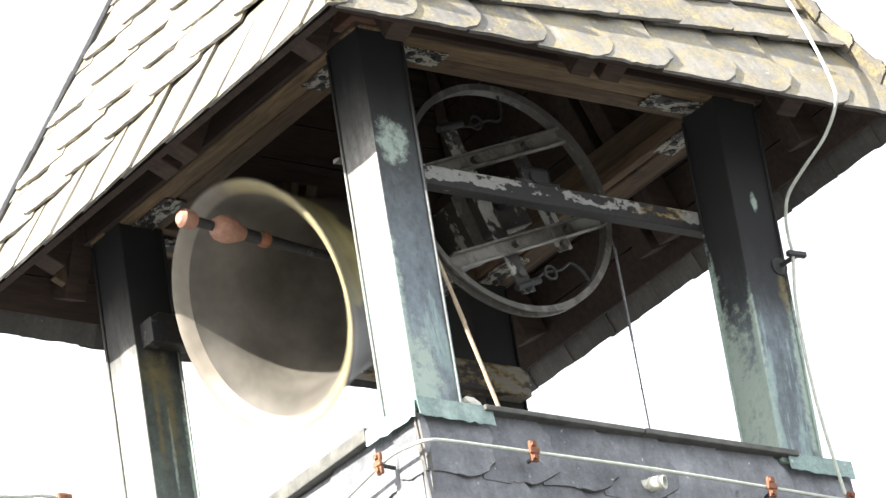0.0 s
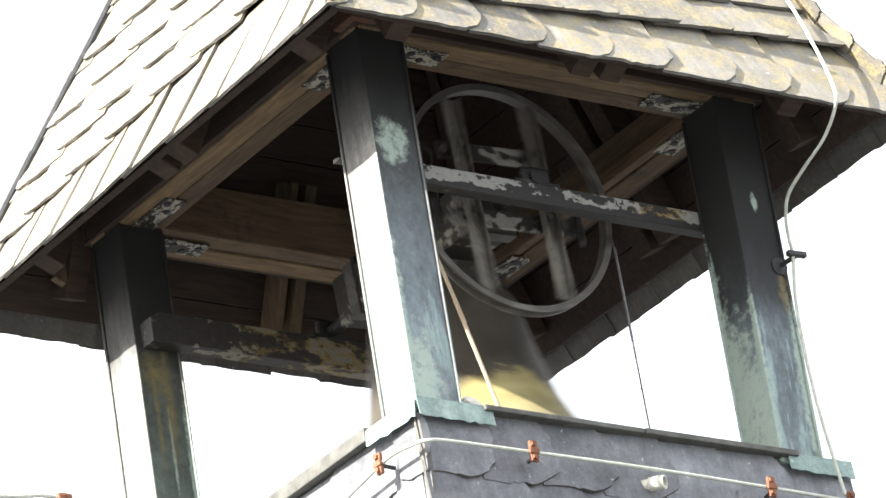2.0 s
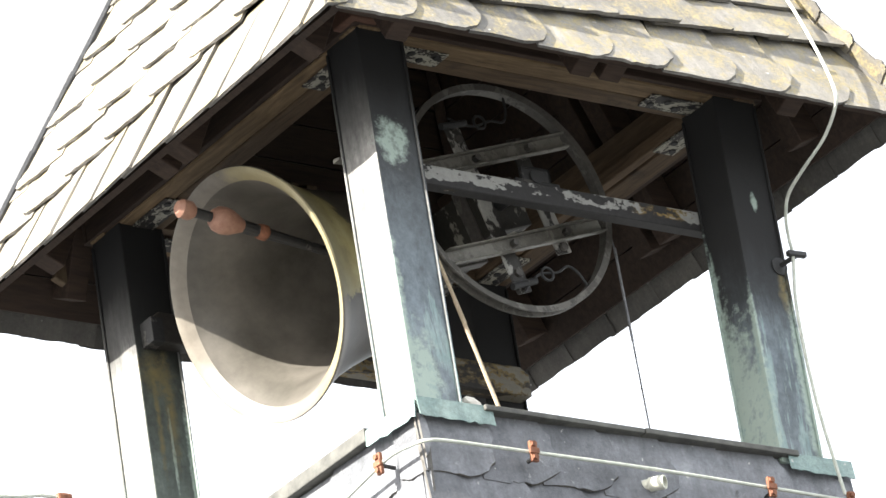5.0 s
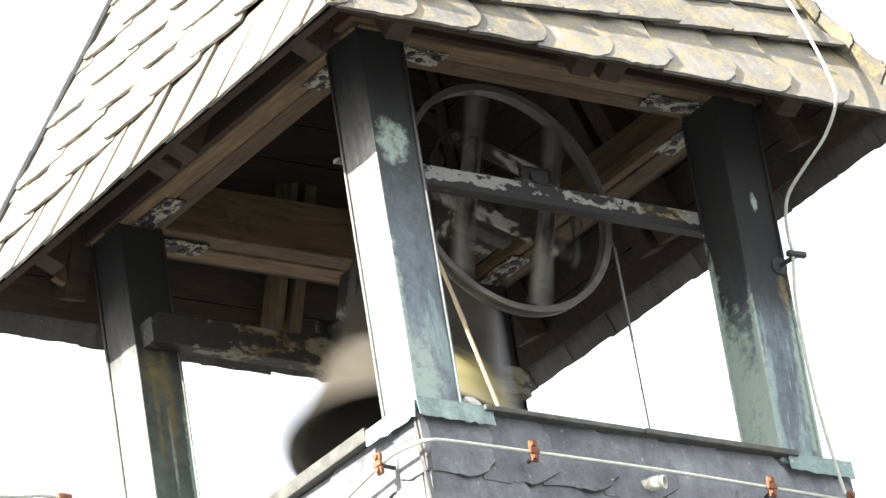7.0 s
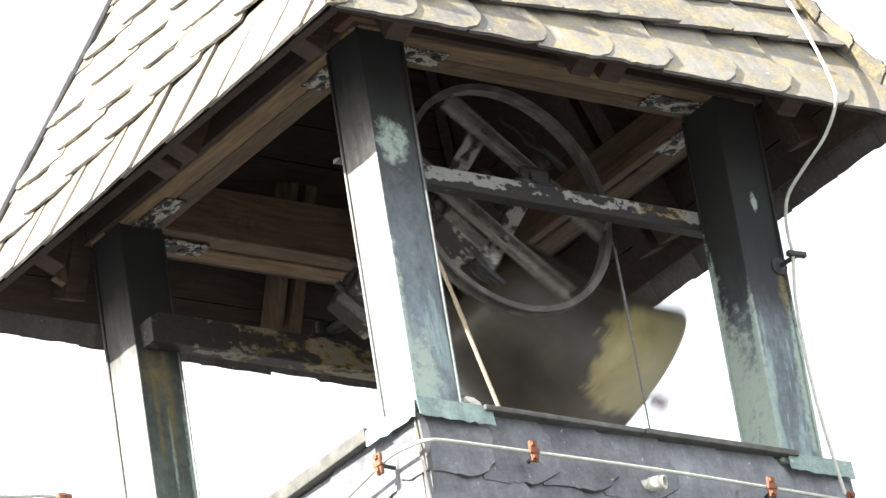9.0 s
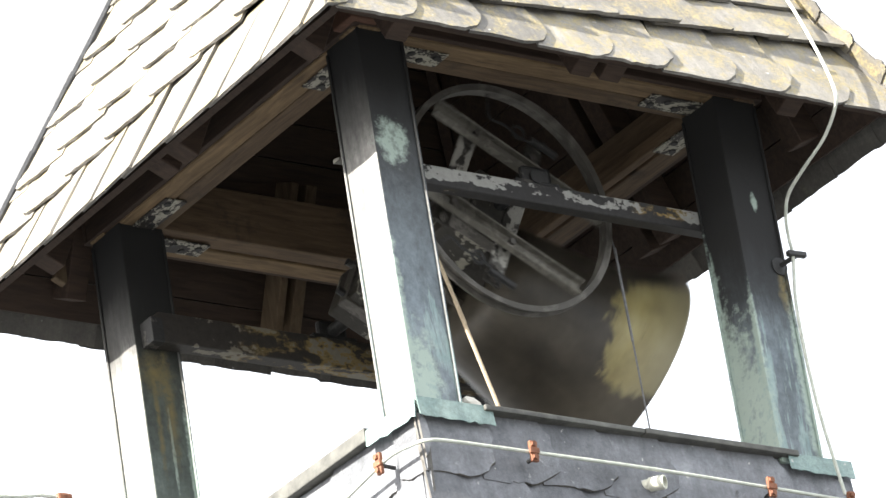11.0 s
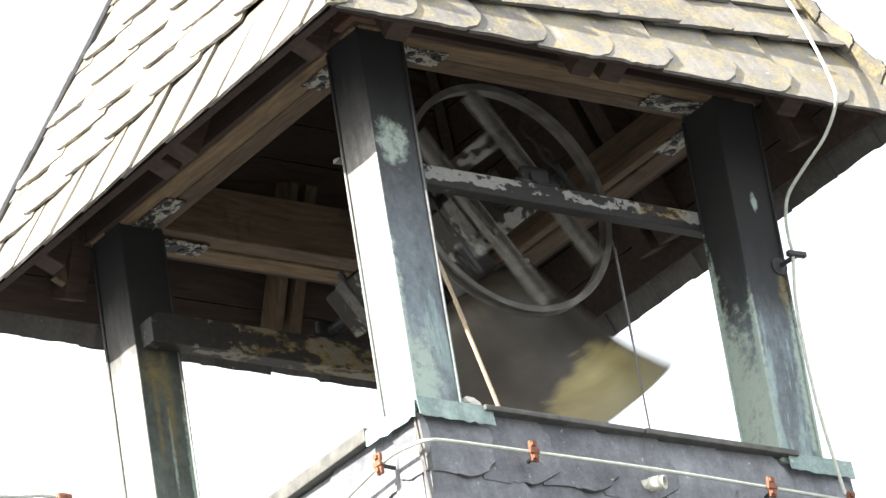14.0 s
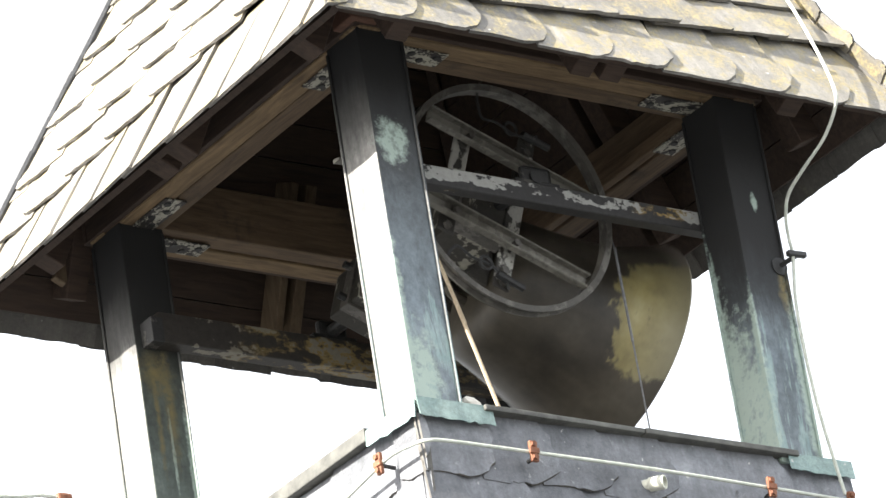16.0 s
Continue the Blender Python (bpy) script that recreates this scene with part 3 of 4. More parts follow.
# iron bracket for the cable
bracket = part("cable_bracket", stick(fresh(), (0.135, 0.002, 0.645), (0.152, -0.075, 0.652), 0.014, 0.014), DARK_STEEL, east_post, "rusty iron cable bracket")
part("clip", stick(fresh(), (0.115, -0.072, 0.655), (0.185, -0.076, 0.655), 0.02, 0.018), DARK_STEEL, bracket)
part("washer", lathe(fresh(), [(0.03, 0.0), (0.03, 0.004), (0.012, 0.010)], 16), DARK_STEEL, east_post).matrix_local = Matrix.Translation((0.137, -0.001, 0.645)) @ pose(0, 0, 0, 90)


# ---- head beams ----
def head_beam(tall, deep=W + 0.004):
    """Runs along x from post to post at the near side; its underside is at z = 0."""
    ob = thing("head_beam", (0, 0, H), "weathered brown double timber beam resting on the belfry posts", "beam", "head beams")
    part("outer_timber", block(fresh(), -0.01, 0.004, 0.0, T + 0.01, 0.084, 0.17, 0.006), WOOD_X if tall > 0.1 else WOOD_SHADED, ob)
    # dark board added to stand for the shade between eave and beam
    part("fascia", block(fresh(), -0.02, -0.018, 0.006, T + 0.02, 0.003, 0.16, 0.003), DECK, ob, "dark brown board added for the shade under the eave")
    part("inner_timber", block(fresh(), 0.0, 0.092, 0.004, T, deep, tall, 0.006), WOOD_SHADED, ob)
    for x in (W + 0.005, S - 0.205):
        p = part("plate", block(fresh(), x, 0.045, -0.007, x + 0.2, 0.125, -0.0005, 0.002), PLATE, ob, "flaking steel fixing plate")
        for k in range(4):
            bm = fresh()
            lathe(bm, [(0.011, -0.012), (0.013, -0.007), (0.013, -0.004)], 10)
            bm.transform(Matrix.Translation((x + 0.03 + 0.047 * k, 0.07 if k % 2 else 0.098, 0)))
            q = part("screw", bm, DARK_STEEL, p)
    return ob


beam = head_beam(0.19)
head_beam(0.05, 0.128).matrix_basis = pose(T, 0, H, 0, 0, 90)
copy_thing(beam, pose(T, T, H, 0, 0, 180))
copy_thing(beam, pose(0, T, H, 0, 0, 270))


# ---- bearing beams ----
def bearing_beam(y0, z0, z1, x0, mat, label, deep=0.06):
    ob = thing("bearing_beam", (0, 0, 0), label, "beam", "bearing beams")
    b = y0 + deep
    x1 = T - 0.02
    bm = fresh()
    rim = [(x0, z0), (x1, z0), (x1, z1 - 0.025), (x1 - 0.03, z1), (x0 + 0.03, z1), (x0, z1 - 0.025)]
    A, B = [bm.verts.new((x, y0, z)) for x, z in rim], [bm.verts.new((x, b, z)) for x, z in rim]
    bm.faces.new(A)
    bm.faces.new(B[::-1])
    for k in range(6):
        bm.faces.new((A[k], B[k], B[(k + 1) % 6], A[(k + 1) % 6]))
    bmesh.ops.recalc_face_normals(bm, faces=bm.faces[:])
    bmesh.ops.bevel(bm, geom=bm.edges[:], offset=0.003, segments=1, affect="EDGES")
    part("beam_body", bm, mat, ob)
    part("end_cap", block(fresh(), x0 - 0.005, y0 - 0.003, z0 - 0.003, x0 + 0.04, b + 0.002, z1 - 0.022, 0.003), DARK_STEEL, ob, "dark iron end cap")
    bm = fresh()
    block(bm, MID - 0.10, y0 + 0.015, z1 + 0.0005, MID + 0.07, b - 0.01, z1 + 0.02, 0.004)
    block(bm, MID - 0.07, y0 + 0.02, z1 + 0.015, MID + 0.04, b - 0.015, AXIS_Z + 0.035, 0.012)
    part("bearing_block", bm, DARK_STEEL, ob, "dark greasy bearing block")
    return ob


front_beam = bearing_beam(W + 0.002, 0.826, 0.893, 0.05, BEAM_PAINT, "dark steel bearing beam with flaking pale paint", 0.045)
part("end_plate", block(fresh(), -0.012, W + 0.004, 0.855, 0.05, W + 0.03, 0.868, 0.003, 0.003, random.Random(3)), CHANNEL, front_beam, "bent pale steel end plate")
bearing_beam(S - 0.062, 0.785, 0.888, 0.03, REAR_PAINT, "dark rear bearing beam with flaking cream paint")


# ---- parapet ----
def parapet(name, x0, y0, x1, y1, label):
    w = new(name, mesh_of(name, block(fresh(), x0, y0, -0.95, x1, y1, -0.03), SLATE_WALL))
    return tagged(w, label, "wall", kind="structure")


wall_s = parapet("wall_south", 0.004, 0.03, 1.615, 0.14, "low parapet clad in dark blue-grey slates")
wall_w = parapet("wall_west", 0.03, 0.14, 0.14, 1.615, "sunlit low parapet clad in grey slates")
wall_n = parapet("wall_north", 0.14, 1.47, 1.615, 1.60, "rear parapet clad in dark slates")
wall_e = parapet("wall_east", 1.47, 0.14, 1.60, 1.47, "side parapet clad in dark slates")
floor = new("floor", mesh_of("floor", block(fresh(), 0.14, 0.14, -0.72, 1.47, 1.47, -0.66), LEAD))
tagged(floor, "dull lead sheet floor inside the bell turret", "floor", kind="structure")
coping = thing("coping", (0, 0, 0), "dull grey metal coping strips along the parapet", "coping", kind="structure")


def coping_strip(x0, y0, x1, y1, z, seed, tall=0.019):
    """A folded sheet strip, laid in slightly uneven lengths."""
    rng = random.Random(seed)
    lx, ly = x1 - x0, y1 - y0
    n = 2
    for k in range(n):
        d, e = rng.uniform(-0.003, 0.003), rng.uniform(-0.002, 0.002)
        over = 0.01 if k < n - 1 else 0
        if lx > ly:
            part("coping_strip", block(fresh(), x0 + lx * k / n, y0 + e, z - tall + d, x0 + lx * (k + 1) / n - 0.003, y1, z + d, 0.004, 0.0015, rng), LEAD, coping)
        else:
            part("coping_strip", block(fresh(), x0 + e, y0 + ly * k / n, z - tall + d, x1, y0 + ly * (k + 1) / n - 0.003, z + d, 0.004, 0.0015, rng), LEAD, coping)


coping_strip(0.232, -0.024, 1.405, 0.16, 0.006, 1, 0.017)
coping_strip(-0.018, 0.245, 0.16, 1.42, 0.014, 2, 0.046)
coping_strip(0.20, 1.46, 1.42, 1.62, -0.004, 3)
coping_strip(1.46, 0.20, 1.62, 1.42, -0.004, 4)
# loose lump of mortar by the post foot
bm = fresh()
bmesh.ops.create_icosphere(bm, subdivisions=2, radius=0.5)
for v in bm.verts:
    v.co *= 1 + 0.35 * noise.noise(v.co * 2.3)
bm.transform(Matrix.Translation((0.212, 0.02, 0.018)) @ Matrix.Diagonal((0.075, 0.05, 0.045, 1)))
lump = new("mortar_lump", mesh_of("mortar_lump", bm, PLASTER))
tagged(lump, "pale lump of mortar lying at the foot of the post", "mortar")
# nave ridge below the turret
bm = fresh()
vs = [bm.verts.new(p) for x in (-14.0, 0.0) for p in ((x, MID, -0.24), (x, MID - 5.2, -6.2), (x, MID - 5.2, -6.5), (x, MID + 5.2, -6.5), (x, MID + 5.2, -6.2))]
bm.faces.new(vs[:5])
bm.faces.new(vs[5:][::-1])
for k in range(5):
    bm.faces.new((vs[k], vs[(k + 1) % 5], vs[5 + (k + 1) % 5], vs[5 + k]))
nave = new("roof_nave", mesh_of("roof_nave", bm, SLATE_WALL))
tagged(nave, "dark slate ridge roof running up to the turret", "roof", kind="structure")

# ---- bell ----
PIVOT = Vector((0.738, MID, AXIS_Z))
bell = thing("church_bell", PIVOT, "dark bronze church bell with ochre bloom, swinging under the roof", "bell")
R = 0.397
LIP = -0.730
OUTER = [(0.0, -0.150), (0.11, -0.150), (0.18, -0.160), (0.22, -0.185), (0.238, -0.22), (0.247, -0.27), (0.257, -0.33), (0.270, -0.40), (0.288, -0.48), (0.312, -0.56),
         (0.343, -0.63), (0.370, -0.68), (0.389, -0.71), (R, LIP + 0.006), (R - 0.002, LIP)]
BEVEL = [(R - 0.002, LIP), (R - 0.012, LIP + 0.001), (0.370, LIP + 0.010), (0.349, LIP + 0.030)]
INNER = [BEVEL[-1], (0.335, LIP + 0.050), (0.303, -0.63), (0.280, -0.56), (0.260, -0.48), (0.244, -0.40), (0.230, -0.32), (0.215, -0.25),
         (0.195, -0.21), (0.14, -0.19), (0.0, -0.185)]


def bell_shell():
    bm = lathe(fresh(), [(max(r, 0.001), z) for r, z in OUTER], 96)
    bm.faces.ensure_lookup_table()
    bmesh.ops.delete(bm, geom=[f for f in bm.faces if len(f.verts) > 4 and f.calc_center_median().z < -0.5], context="FACES_ONLY")
    return bm


body = part("bell_body", bell_shell(), BRONZE, bell, smooth=True)
bevel_bm = lathe(fresh(), BEVEL, 96)
bmesh.ops.delete(bevel_bm, geom=[f for f in bevel_bm.faces if len(f.verts) > 4], context="FACES_ONLY")
part("bell_lip", bevel_bm, BELL_LIP, bell, "pale worn lip with an ochre side", True)
inside_bm = lathe(fresh(), [(max(r, 0.001), z) for r, z in INNER], 96)
inside_bm.faces.ensure_lookup_table()
bmesh.ops.delete(inside_bm, geom=[f for f in inside_bm.faces if len(f.verts) > 4 and f.calc_center_median().z < -0.5], context="FACES_ONLY")
part("bell_lining", inside_bm, BELL_INSIDE, bell, "grey-brown inner wall of the bell", True)
# yoke, straps and gudgeons
part("yoke", block(fresh(), -0.085, -0.38, -0.065, 0.085, 0.40, 0.10, 0.01), YOKE_DARK, bell, "dark headstock with flaking white paint")
for y in (-0.3, -0.10, 0.10, 0.3):
    strap = part("strap", block(fresh(), -0.093, y - 0.024, -0.152 if abs(y) < 0.2 else -0.073, 0.093, y + 0.024, 0.108, 0.003), STEEL, bell)
    for x in (-0.06, 0.06):
        part("bolt", tube(fresh(), [(x, y, 0.108), (x, y, 0.135)], 0.013, 6), DARK_STEEL, strap)
for s in (-1, 1):
    part("gudgeon", tube(fresh(), [(0, s * 0.37, 0), (0, s * 0.58, 0)], 0.022, 14), DARK_STEEL, bell)
for k in range(6):
    a = k * math.tau / 6
    bm = tube(fresh(), spline([(0.035 * math.cos(a), 0.035 * math.sin(a), -0.06), (0.085 * math.cos(a), 0.085 * math.sin(a), -0.10), (0.09 * math.cos(a), 0.09 * math.sin(a), -0.155)], 4), 0.017, 8)
    part("crown_loop", bm, BRONZE, bell)

# rope wheel
WY = -0.416
wheel = part("rope_wheel", fresh(), RIM_STEEL, bell, "grey grooved steel rope wheel")
bm = fresh()
WR = 0.376
rim = [(WR - 0.009, WY - 0.018), (WR + 0.012, WY - 0.021), (WR + 0.012, WY - 0.015), (WR - 0.003, WY - 0.008), (WR - 0.003, WY + 0.008), (WR + 0.012, WY + 0.015), (WR + 0.012, WY + 0.021), (WR - 0.009, WY + 0.018)]
lathe(bm, rim, 96, True)
bm.transform(Matrix.Rotation(radians(-90), 4, "X"))
wheel.data = mesh_of("rope_wheel", bm, RIM_STEEL, True)
for x in (-0.146, 0.146):
    z = math.sqrt(WR * WR - x * x) - 0.02
    bm = fresh()
    stick(bm, (x, WY, -z), (x, WY, z), 0.052, 0.006, (0, 1, 0))
    for d in (-0.023, 0.023):
        stick(bm, (x + d, WY - 0.014, -z), (x + d, WY - 0.014, z), 0.006, 0.028, (0, 1, 0))
    spoke = part("spoke", bm, CHANNEL, wheel, "pale steel channel spoke")
    for z in (-0.055, 0.17):
        part("bolt", tube(fresh(), [(x, WY + 0.002, z), (x, WY - 0.024, z)], 0.012, 6), STEEL, spoke)
for z, half in ((-0.055, 0.295), (0.17, 0.20)):
    bar = part("cross_bar", stick(fresh(), (-half, WY + 0.035, z), (half, WY + 0.035, z), 0.010, 0.06), YOKE_PAINT, wheel, "cross bar with flaking pale paint")
    for x in (-half + 0.02, -half + 0.065, half - 0.065, half - 0.02):
        part("bolt", tube(fresh(), [(x, WY + 0.034, z), (x, WY + 0.018, z)], 0.014, 6), STEEL, bar)
# tie rods with hooked ends from the cross bar to the rim
for s in (-1, 1):
    pts = [(s * 0.30, WY + 0.012, -0.075), (s * 0.275, WY + 0.005, -0.045), (s * 0.255, WY + 0.005, 0.01), (s * 0.262, WY + 0.005, 0.08), (s * 0.25, WY + 0.005, 0.13), (s * 0.28, WY, 0.155), (s * 0.33, WY, 0.17)]
    part("tie_rod", tube(fresh(), spline(pts, 5), 0.0042, 6), DARK_STEEL, wheel)
    ring = [(s * 0.262 + 0.022 * math.cos(k * math.tau / 14), WY - 0.002, 0.03 + 0.022 * math.sin(k * math.tau / 14)) for k in range(14)]
    part("hook", tube(fresh(), ring, 0.0045, 6, True), DARK_STEEL, wheel)
    part("turnbuckle", tube(fresh(), [(s * 0.275, WY + 0.006, -0.12), (s * 0.272, WY + 0.006, -0.02)], 0.012, 8), DARK_STEEL, wheel)

# clapper
clapper = part("clapper", fresh(), CLAPPER_MAT, bell, "worn reddish clapper")
bm = lathe(fresh(), [(0.001, -0.632), (0.025, -0.627), (0.039, -0.609), (0.043, -0.585), (0.039, -0.56), (0.028, -0.534), (0.02, -0.515), (0.001, -0.514)], 24)
clapper.data = mesh_of("clapper", bm, CLAPPER_MAT, True)
part("shaft", tube(fresh(), [(0, 0, 0.01), (0, 0, -0.34), (0, 0, -0.52)], 0.016, 12, radii=[0.013, 0.016, 0.021]), DARK_STEEL, clapper)
part("neck", tube(fresh(), [(0, 0, -0.63), (0, 0, -0.70)], 0.016, 12), DARK_STEEL, clapper)
part("flight", lathe(fresh(), [(0.001, -0.752), (0.020, -0.750), (0.030, -0.738), (0.030, -0.705), (0.020, -0.690), (0.001, -0.689)], 18), CLAPPER_MAT, clapper, smooth=True)
part("collar", lathe(fresh(), [(0.001, -0.462), (0.022, -0.46), (0.025, -0.45), (0.025, -0.432), (0.018, -0.424), (0.001, -0.423)], 18), RUST, clapper, smooth=True)
clapper.location = (0, 0, -0.20)

# ---- ropes, cable, pipe ----
RY = PIVOT.y + WY
rope = new("bell_rope", mesh_of("bell_rope", tube(fresh(), [(0.385, RY, 0.84), (0.45, RY, 0.63), (0.50, RY, 0.47)], 0.006, 8), ROPE))
tagged(rope, "tan hemp bell rope hanging from the grooved wheel", "rope", "bell ropes")
rope.name = "bell_rope"
part("thick_rope", tube(fresh(), [(0.475, RY, 0.545), (0.57, RY, 0.22), (0.84, RY, -0.66)], 0.0063, 8), ROPE, rope, "thicker tan grip length")
line = new("pull_wire", mesh_of("pull_wire", tube(fresh(), [(PIVOT.x + 0.385, RY, 0.92), (1.137, RY, 0.80), (1.148, RY, 0.2), (1.160, RY, -0.66)], 0.003, 6), WIRE))
tagged(line, "thin grey steel pull wire hanging beside the bell", "wire")
part("wire_splice", tube(fresh(), [(1.1365, RY, 0.82), (1.1425, RY, 0.50)], 0.0042, 8), WIRE, line)

cable = thing("lightning_cable", (0, 0, 0), "pale grey lightning cable running down the roof and post", "cable")
hang = [(1.579, -0.142, 1.622), (1.571, -0.162, 1.549), (1.557, -0.228, 1.417), (1.520, -0.329, 1.216), (1.509, -0.373, 1.087), (1.512, -0.362, 1.03), (1.508, -0.29, 0.955), (1.480, -0.20, 0.885), (1.472, -0.12, 0.834),
        (1.482, -0.078, 0.775), (1.486, -0.070, 0.71), (1.488, -0.070, 0.645), (1.474, -0.062, 0.52), (1.472, -0.058, 0.42), (1.475, -0.056, 0.293), (1.486, -0.054, 0.143), (1.507, -0.052, -0.005), (1.533, -0.048, -0.14)]
part("down_cable", tube(fresh(), spline(hang, 6), 0.0056, 8), CABLE, cable)
level = [(-0.046, 0.80, -0.24), (-0.044, 0.52, -0.20), (-0.042, 0.35, -0.172), (-0.044, 0.18, -0.150), (-0.044, 0.09, -0.142), (-0.034, 0.0, -0.148), (-0.012, -0.042, -0.152), (0.06, -0.048, -0.148), (0.35, -0.050, -0.147), (0.80, -0.050, -0.146),
         (1.235, -0.050, -0.153), (1.533, -0.048, -0.158)]
part("wall_cable", tube(fresh(), spline(level, 6), 0.006, 8), CABLE, cable)


def clamp(x, y, z, rz):
    bm = fresh()
    block(bm, -0.016, -0.012, -0.042, 0.016, 0.004, 0.042, 0.004)
    tube(bm, [(-0.002, -0.022, 0.026), (-0.002, 0.008, 0.026)], 0.012, 6)
    tube(bm, [(-0.002, -0.022, -0.026), (-0.002, 0.008, -0.026)], 0.012, 6)
    block(bm, -0.024, -0.018, -0.011, 0.02, -0.006, 0.012, 0.003)
    c = part("clamp", bm, RUST, cable, "rust-brown cable clamp")
    c.matrix_local = pose(x, y, z, 0, 0, rz) @ Matrix.Scale(0.78, 4)
    part("spike", tube(fresh(), [(0.012, 0.0, -0.012), (0.014, 0.055, -0.016)], 0.008, 8), DARK_STEEL, c)


clamp(0.352, -0.054, -0.148, 0)
clamp(1.235, -0.054, -0.154, 0)
clamp(-0.048, 0.15, -0.147, -90)
clamp(1.545, -0.054, -0.165, 0)

ridge = thing("ridge_cable", (0, 0, 0), "pale lightning cable on a rusty holder over the ridge", "cable")
part("cable", tube(fresh(), spline([(-3.0, MID, -0.15), (-1.6, MID, -0.145), (-0.957, MID, -0.095), (-0.74, MID, -0.078), (-0.3, MID, -0.17), (-0.06, MID, -0.23)], 6), 0.0068, 8), CABLE, ridge)
part("holder", block(fresh(), -0.765, MID - 0.014, -0.26, -0.715, MID + 0.014, -0.062, 0.008), RUST, ridge)

pipe = thing("overflow_pipe", (0.783, 0.03, -0.172), "short cream plastic pipe end poking through the slates", "pipe")
bm = fresh()
lathe(bm, [(0.017, 0.0), (0.017, 0.045), (0.0215, 0.048), (0.0215, 0.095), (0.0175, 0.096), (0.0165, 0.02), (0.0165, 0.0)], 20, True)
tube_part = part("pipe_end", bm, PLASTIC, pipe, smooth=True)
tube_part.matrix_local = pose(0, 0, 0, 0, 0, 30) @ pose(0, 0, 0, 97)

# ---- slates of roof and walls ----
for deck, along, up, length, rng, base, mirror, course, lean in slopes:
    eave = ROOF_SLATES if base == CORNERS[0] else ROOF_EAVE
    upper = ROOF_SCALES if base == CORNERS[0] else ROOF_BACK
    meshes = [ROOF_SLATES_M, ROOF_SCALES_M] if mirror else [eave, upper]
    far_end = base + along * EDGE
    cuts = []
    for corner, other in ((base, far_end), (far_end, base)):
        hip = Vector((TOP.x - corner.x, TOP.y - corner.y, 0)).normalized()
        n = Vector((-hip.y, hip.x, 0))
        n = n if n.dot(corner - other) > 0 else -n
        cuts.append((corner + n * 0.008, n))
    levels = [(0.0, 0)] + [(-0.05 + course * (k + 1), 1) for k in range(20)]
    if mirror:
        levels = [(0.0, 0)] + [(0.175 + course * k, 1) for k in range(14)]
    lay(meshes, deck, base, along, up, lean, levels, 0.235, lambda u, v: 0.06 < v < 2.7 and -0.2 < u < EDGE + 0.2, rng, shifts=[0.075, 0.19, 0.03, 0.14, 0.22, 0.10] if base == CORNERS[0] else None, cuts=cuts, sink=-0.016)
    # narrow slates covering the hip on the left of this slope
    hip = (TOP - base).normalized()
    out = along.cross(up)
    if mirror:
        # dark roll added over the hip to give it a grey edge
        for k in range(9):
            a, b = base + hip * (0.02 + 0.30 * k), base + hip * (0.335 + 0.30 * k)
            lift = out * 0.018 + along * -0.008
            part("lead_roll", tube(fresh(), [a + lift, b + lift + out * 0.003], 0.014, 8), HIP_DARK, deck)
    for k in range(0 if mirror else 18):
        at = base + hip * (0.02 + k * 0.15) + out * 0.014
        side = hip.cross(out).normalized()
        ob = new("hip_slate", HIP_SLATES[k % 3])
        ob.parent = deck
        ob.matrix_local = Matrix.Translation(at) @ Matrix((-side, hip, (-side).cross(hip))).transposed().to_4x4()

WALL_TOP = slate_meshes("slate", SLATE_WALL, 0.225, 0.222, 8, bow=(0.10, 0.11), rough=0.011, lift=0.020, side=0.012, head=0.35, seed=5)
WALL_LOW = slate_meshes("slate", SLATE_WALL, 0.225, 0.27, 8, bow=(0.10, 0.11), rough=0.011, lift=0.026, side=0.012, seed=6)
WALL_TOP_M = slate_meshes("slate", SLATE_WALL, 0.225, 0.195, 6, mirror=True, bow=(0.08, 0.08), rough=0.005, lift=0.014, side=0.006, slant=0.4, seed=7)
WALL_LOW_M = slate_meshes("slate", SLATE_WALL, 0.225, 0.27, 6, mirror=True, bow=(0.08, 0.08), rough=0.006, lift=0.016, side=0.006, slant=0.4, seed=8)
WALL_LEVELS = [(-0.225, 0), (-0.405, 1), (-0.585, 1), (-0.765, 1), (-0.945, 1)]
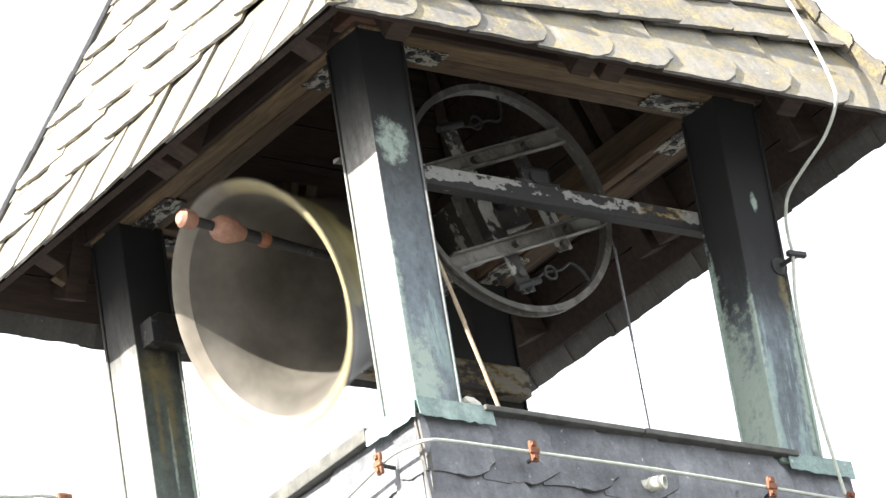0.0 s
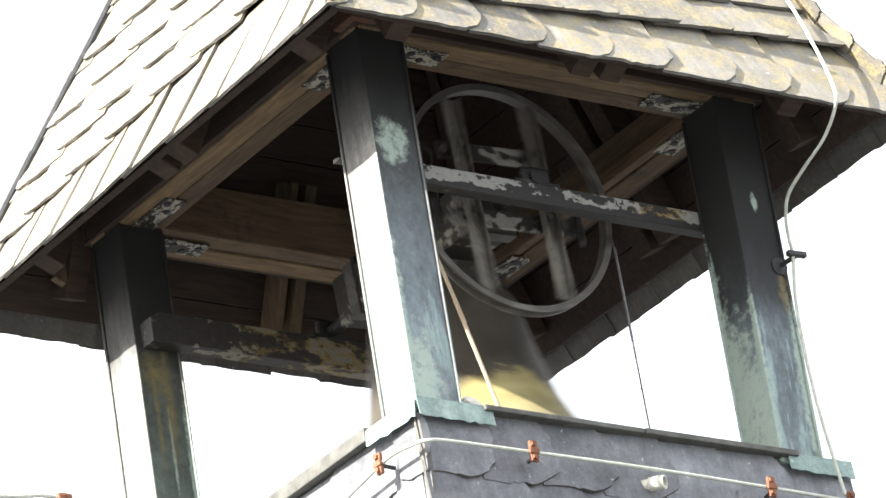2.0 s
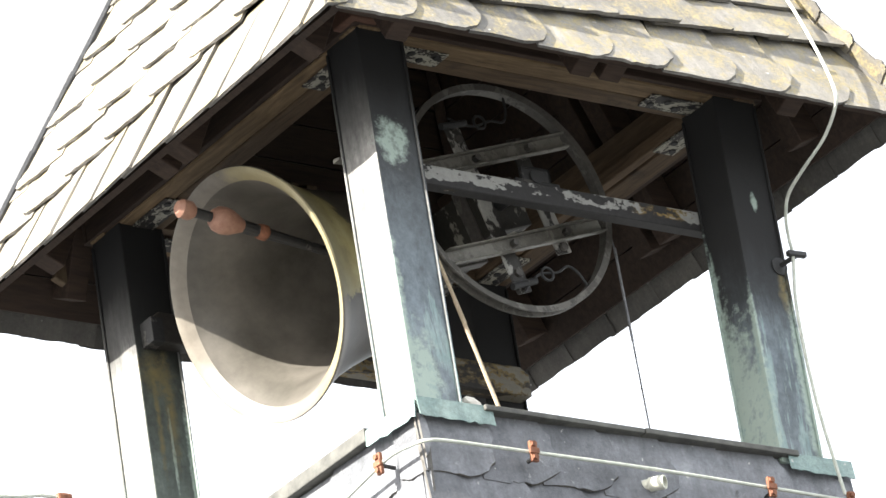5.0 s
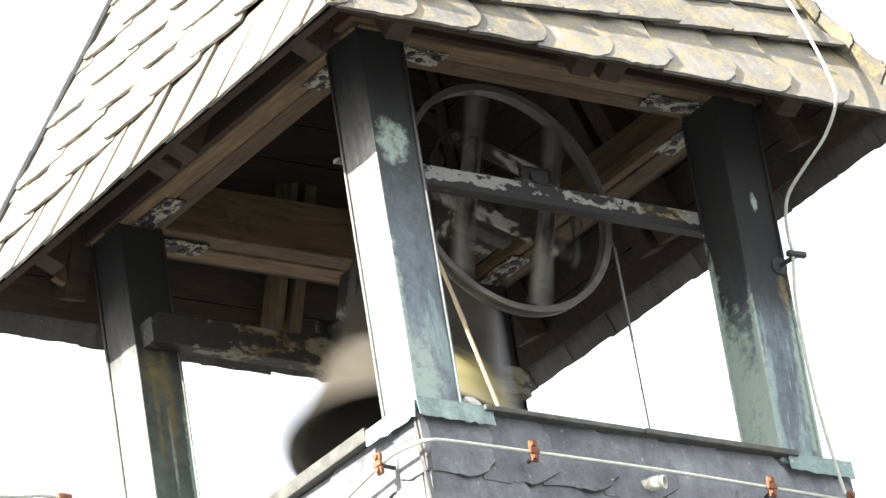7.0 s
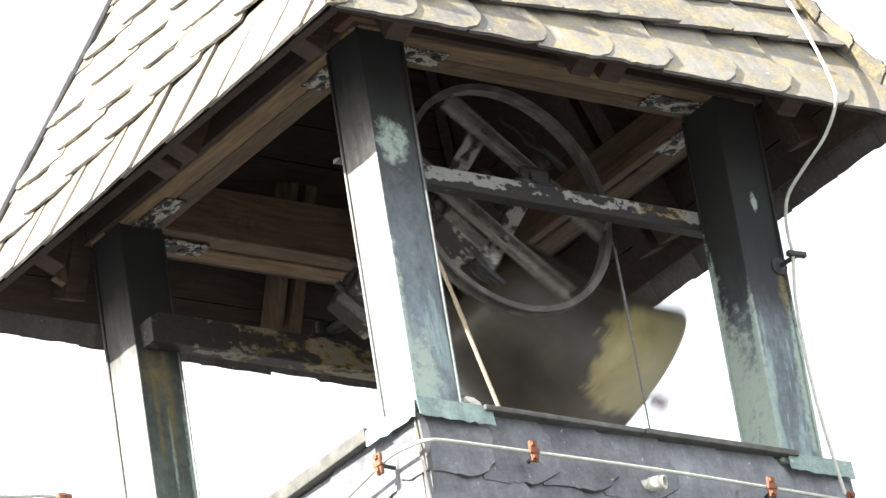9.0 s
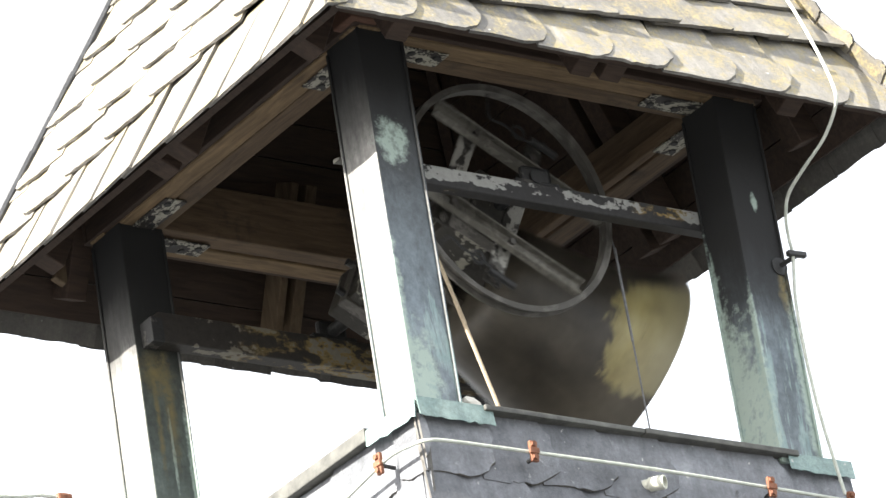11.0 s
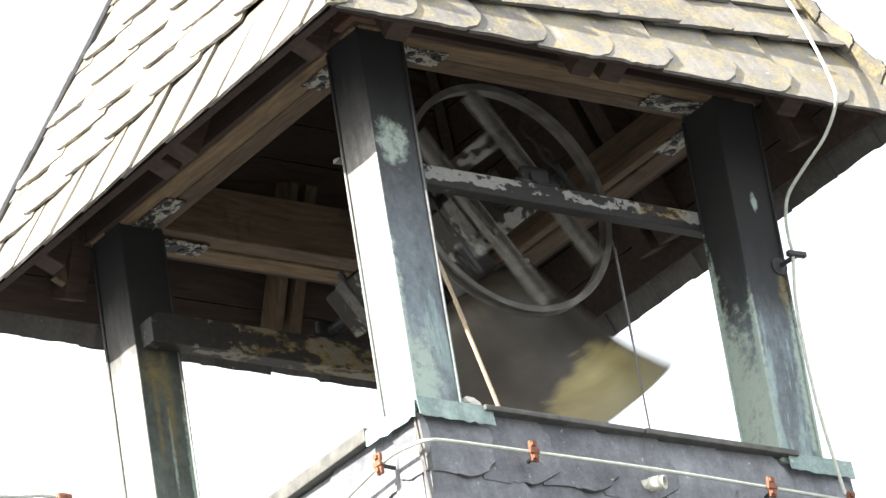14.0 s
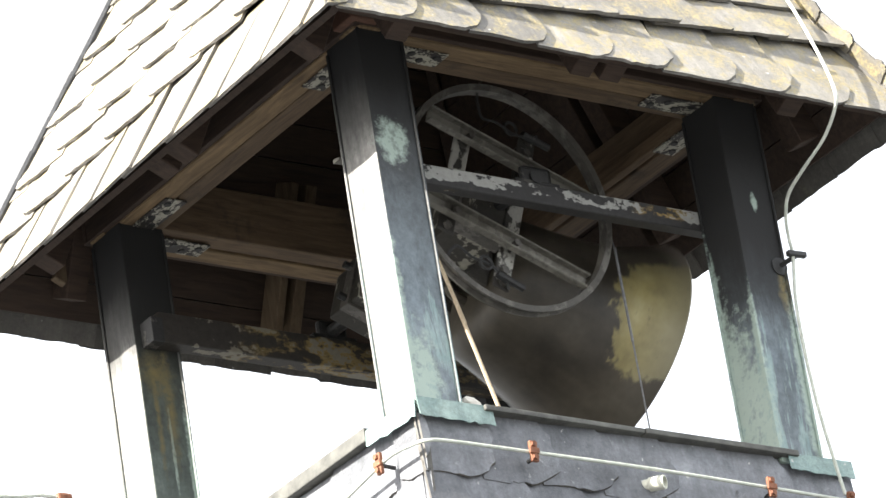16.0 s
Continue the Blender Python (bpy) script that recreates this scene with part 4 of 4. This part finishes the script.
lay([WALL_TOP, WALL_LOW], wall_s, Vector((0, 0.026, 0)), AX, AZ, 0.0, WALL_LEVELS, 0.225, lambda u, v: -0.1 < u < 1.75, random.Random(8), shifts=[0.03, 0.13], cuts=[(Vector((-0.004, 0, 0)), -AX), (Vector((1.62, 0, 0)), AX)])
lay([WALL_TOP_M, WALL_LOW_M], wall_w, Vector((0.026, 1.6, 0)), -AY, AZ, 0.0, WALL_LEVELS, 0.225, lambda u, v: -0.1 < u < 1.75, random.Random(9), shifts=[0.10, 0.20], cuts=[(Vector((0, -0.004, 0)), -AY), (Vector((0, 1.62, 0)), AY)])


# ---- motion ----
PERIOD, LEFT_AT, SWING = 1.6870, 1.592, 72.0


def phase(t):
    return (t - LEFT_AT) / PERIOD * math.tau


def swing_angle(t):
    """Angle in degrees, positive with the mouth towards -x."""
    a = phase(t)
    half = (math.degrees(a) + 180.0) % 360.0 - 180.0
    angle = SWING * math.cos(a) + 4.5 * math.sin(a) ** 2
    # quicker fall out of the high side, slower last rise into it
    for at, width, by in ((80, 22, -9.0), (-27, 15, -3.5), (40, 12, 3.0)):
        angle += by * math.exp(-((half - at) / width) ** 2)
    # single strokes that run a little early or late
    for at, by in ((1.8, -2.5), (2.0, -3.0), (3.0, 1.5), (3.5, 4.0), (11.5, -1.5), (12.0, -3.0), (13.2, -3.0), (14.0, 3.5), (14.5, -8.0), (15.5, 10.0)):
        angle += by * math.exp(-((t - at) / 0.13) ** 2)
    return angle


def clapper_angle(t):
    """The clapper hangs in the middle while the bell passes below, then flies on to the rising side and rests there."""
    turn = math.degrees(phase(t)) % 360.0
    half = (turn + 90.0) % 180.0 - 90.0
    lean = float(np.interp(half, (-90, -60, -45, -20, 0, 20, 35, 47, 61, 90), (0, 9, 12, 20, 25, 27, 31, 27, 12, 0)))
    return lean if (turn + 90.0) % 360.0 < 180.0 else -lean


def motions():
    rows, tongue = [], []
    for n in range(0, 16 * 30 + 1, 2):
        t = n / 30
        rows.append((t, pose(*PIVOT, 0, swing_angle(t), 0)))
        tongue.append((t, pose(0, 0, -0.20, 0, clapper_angle(t), 0)))
    walk(bell, rows)
    walk(clapper, tongue)


motions()
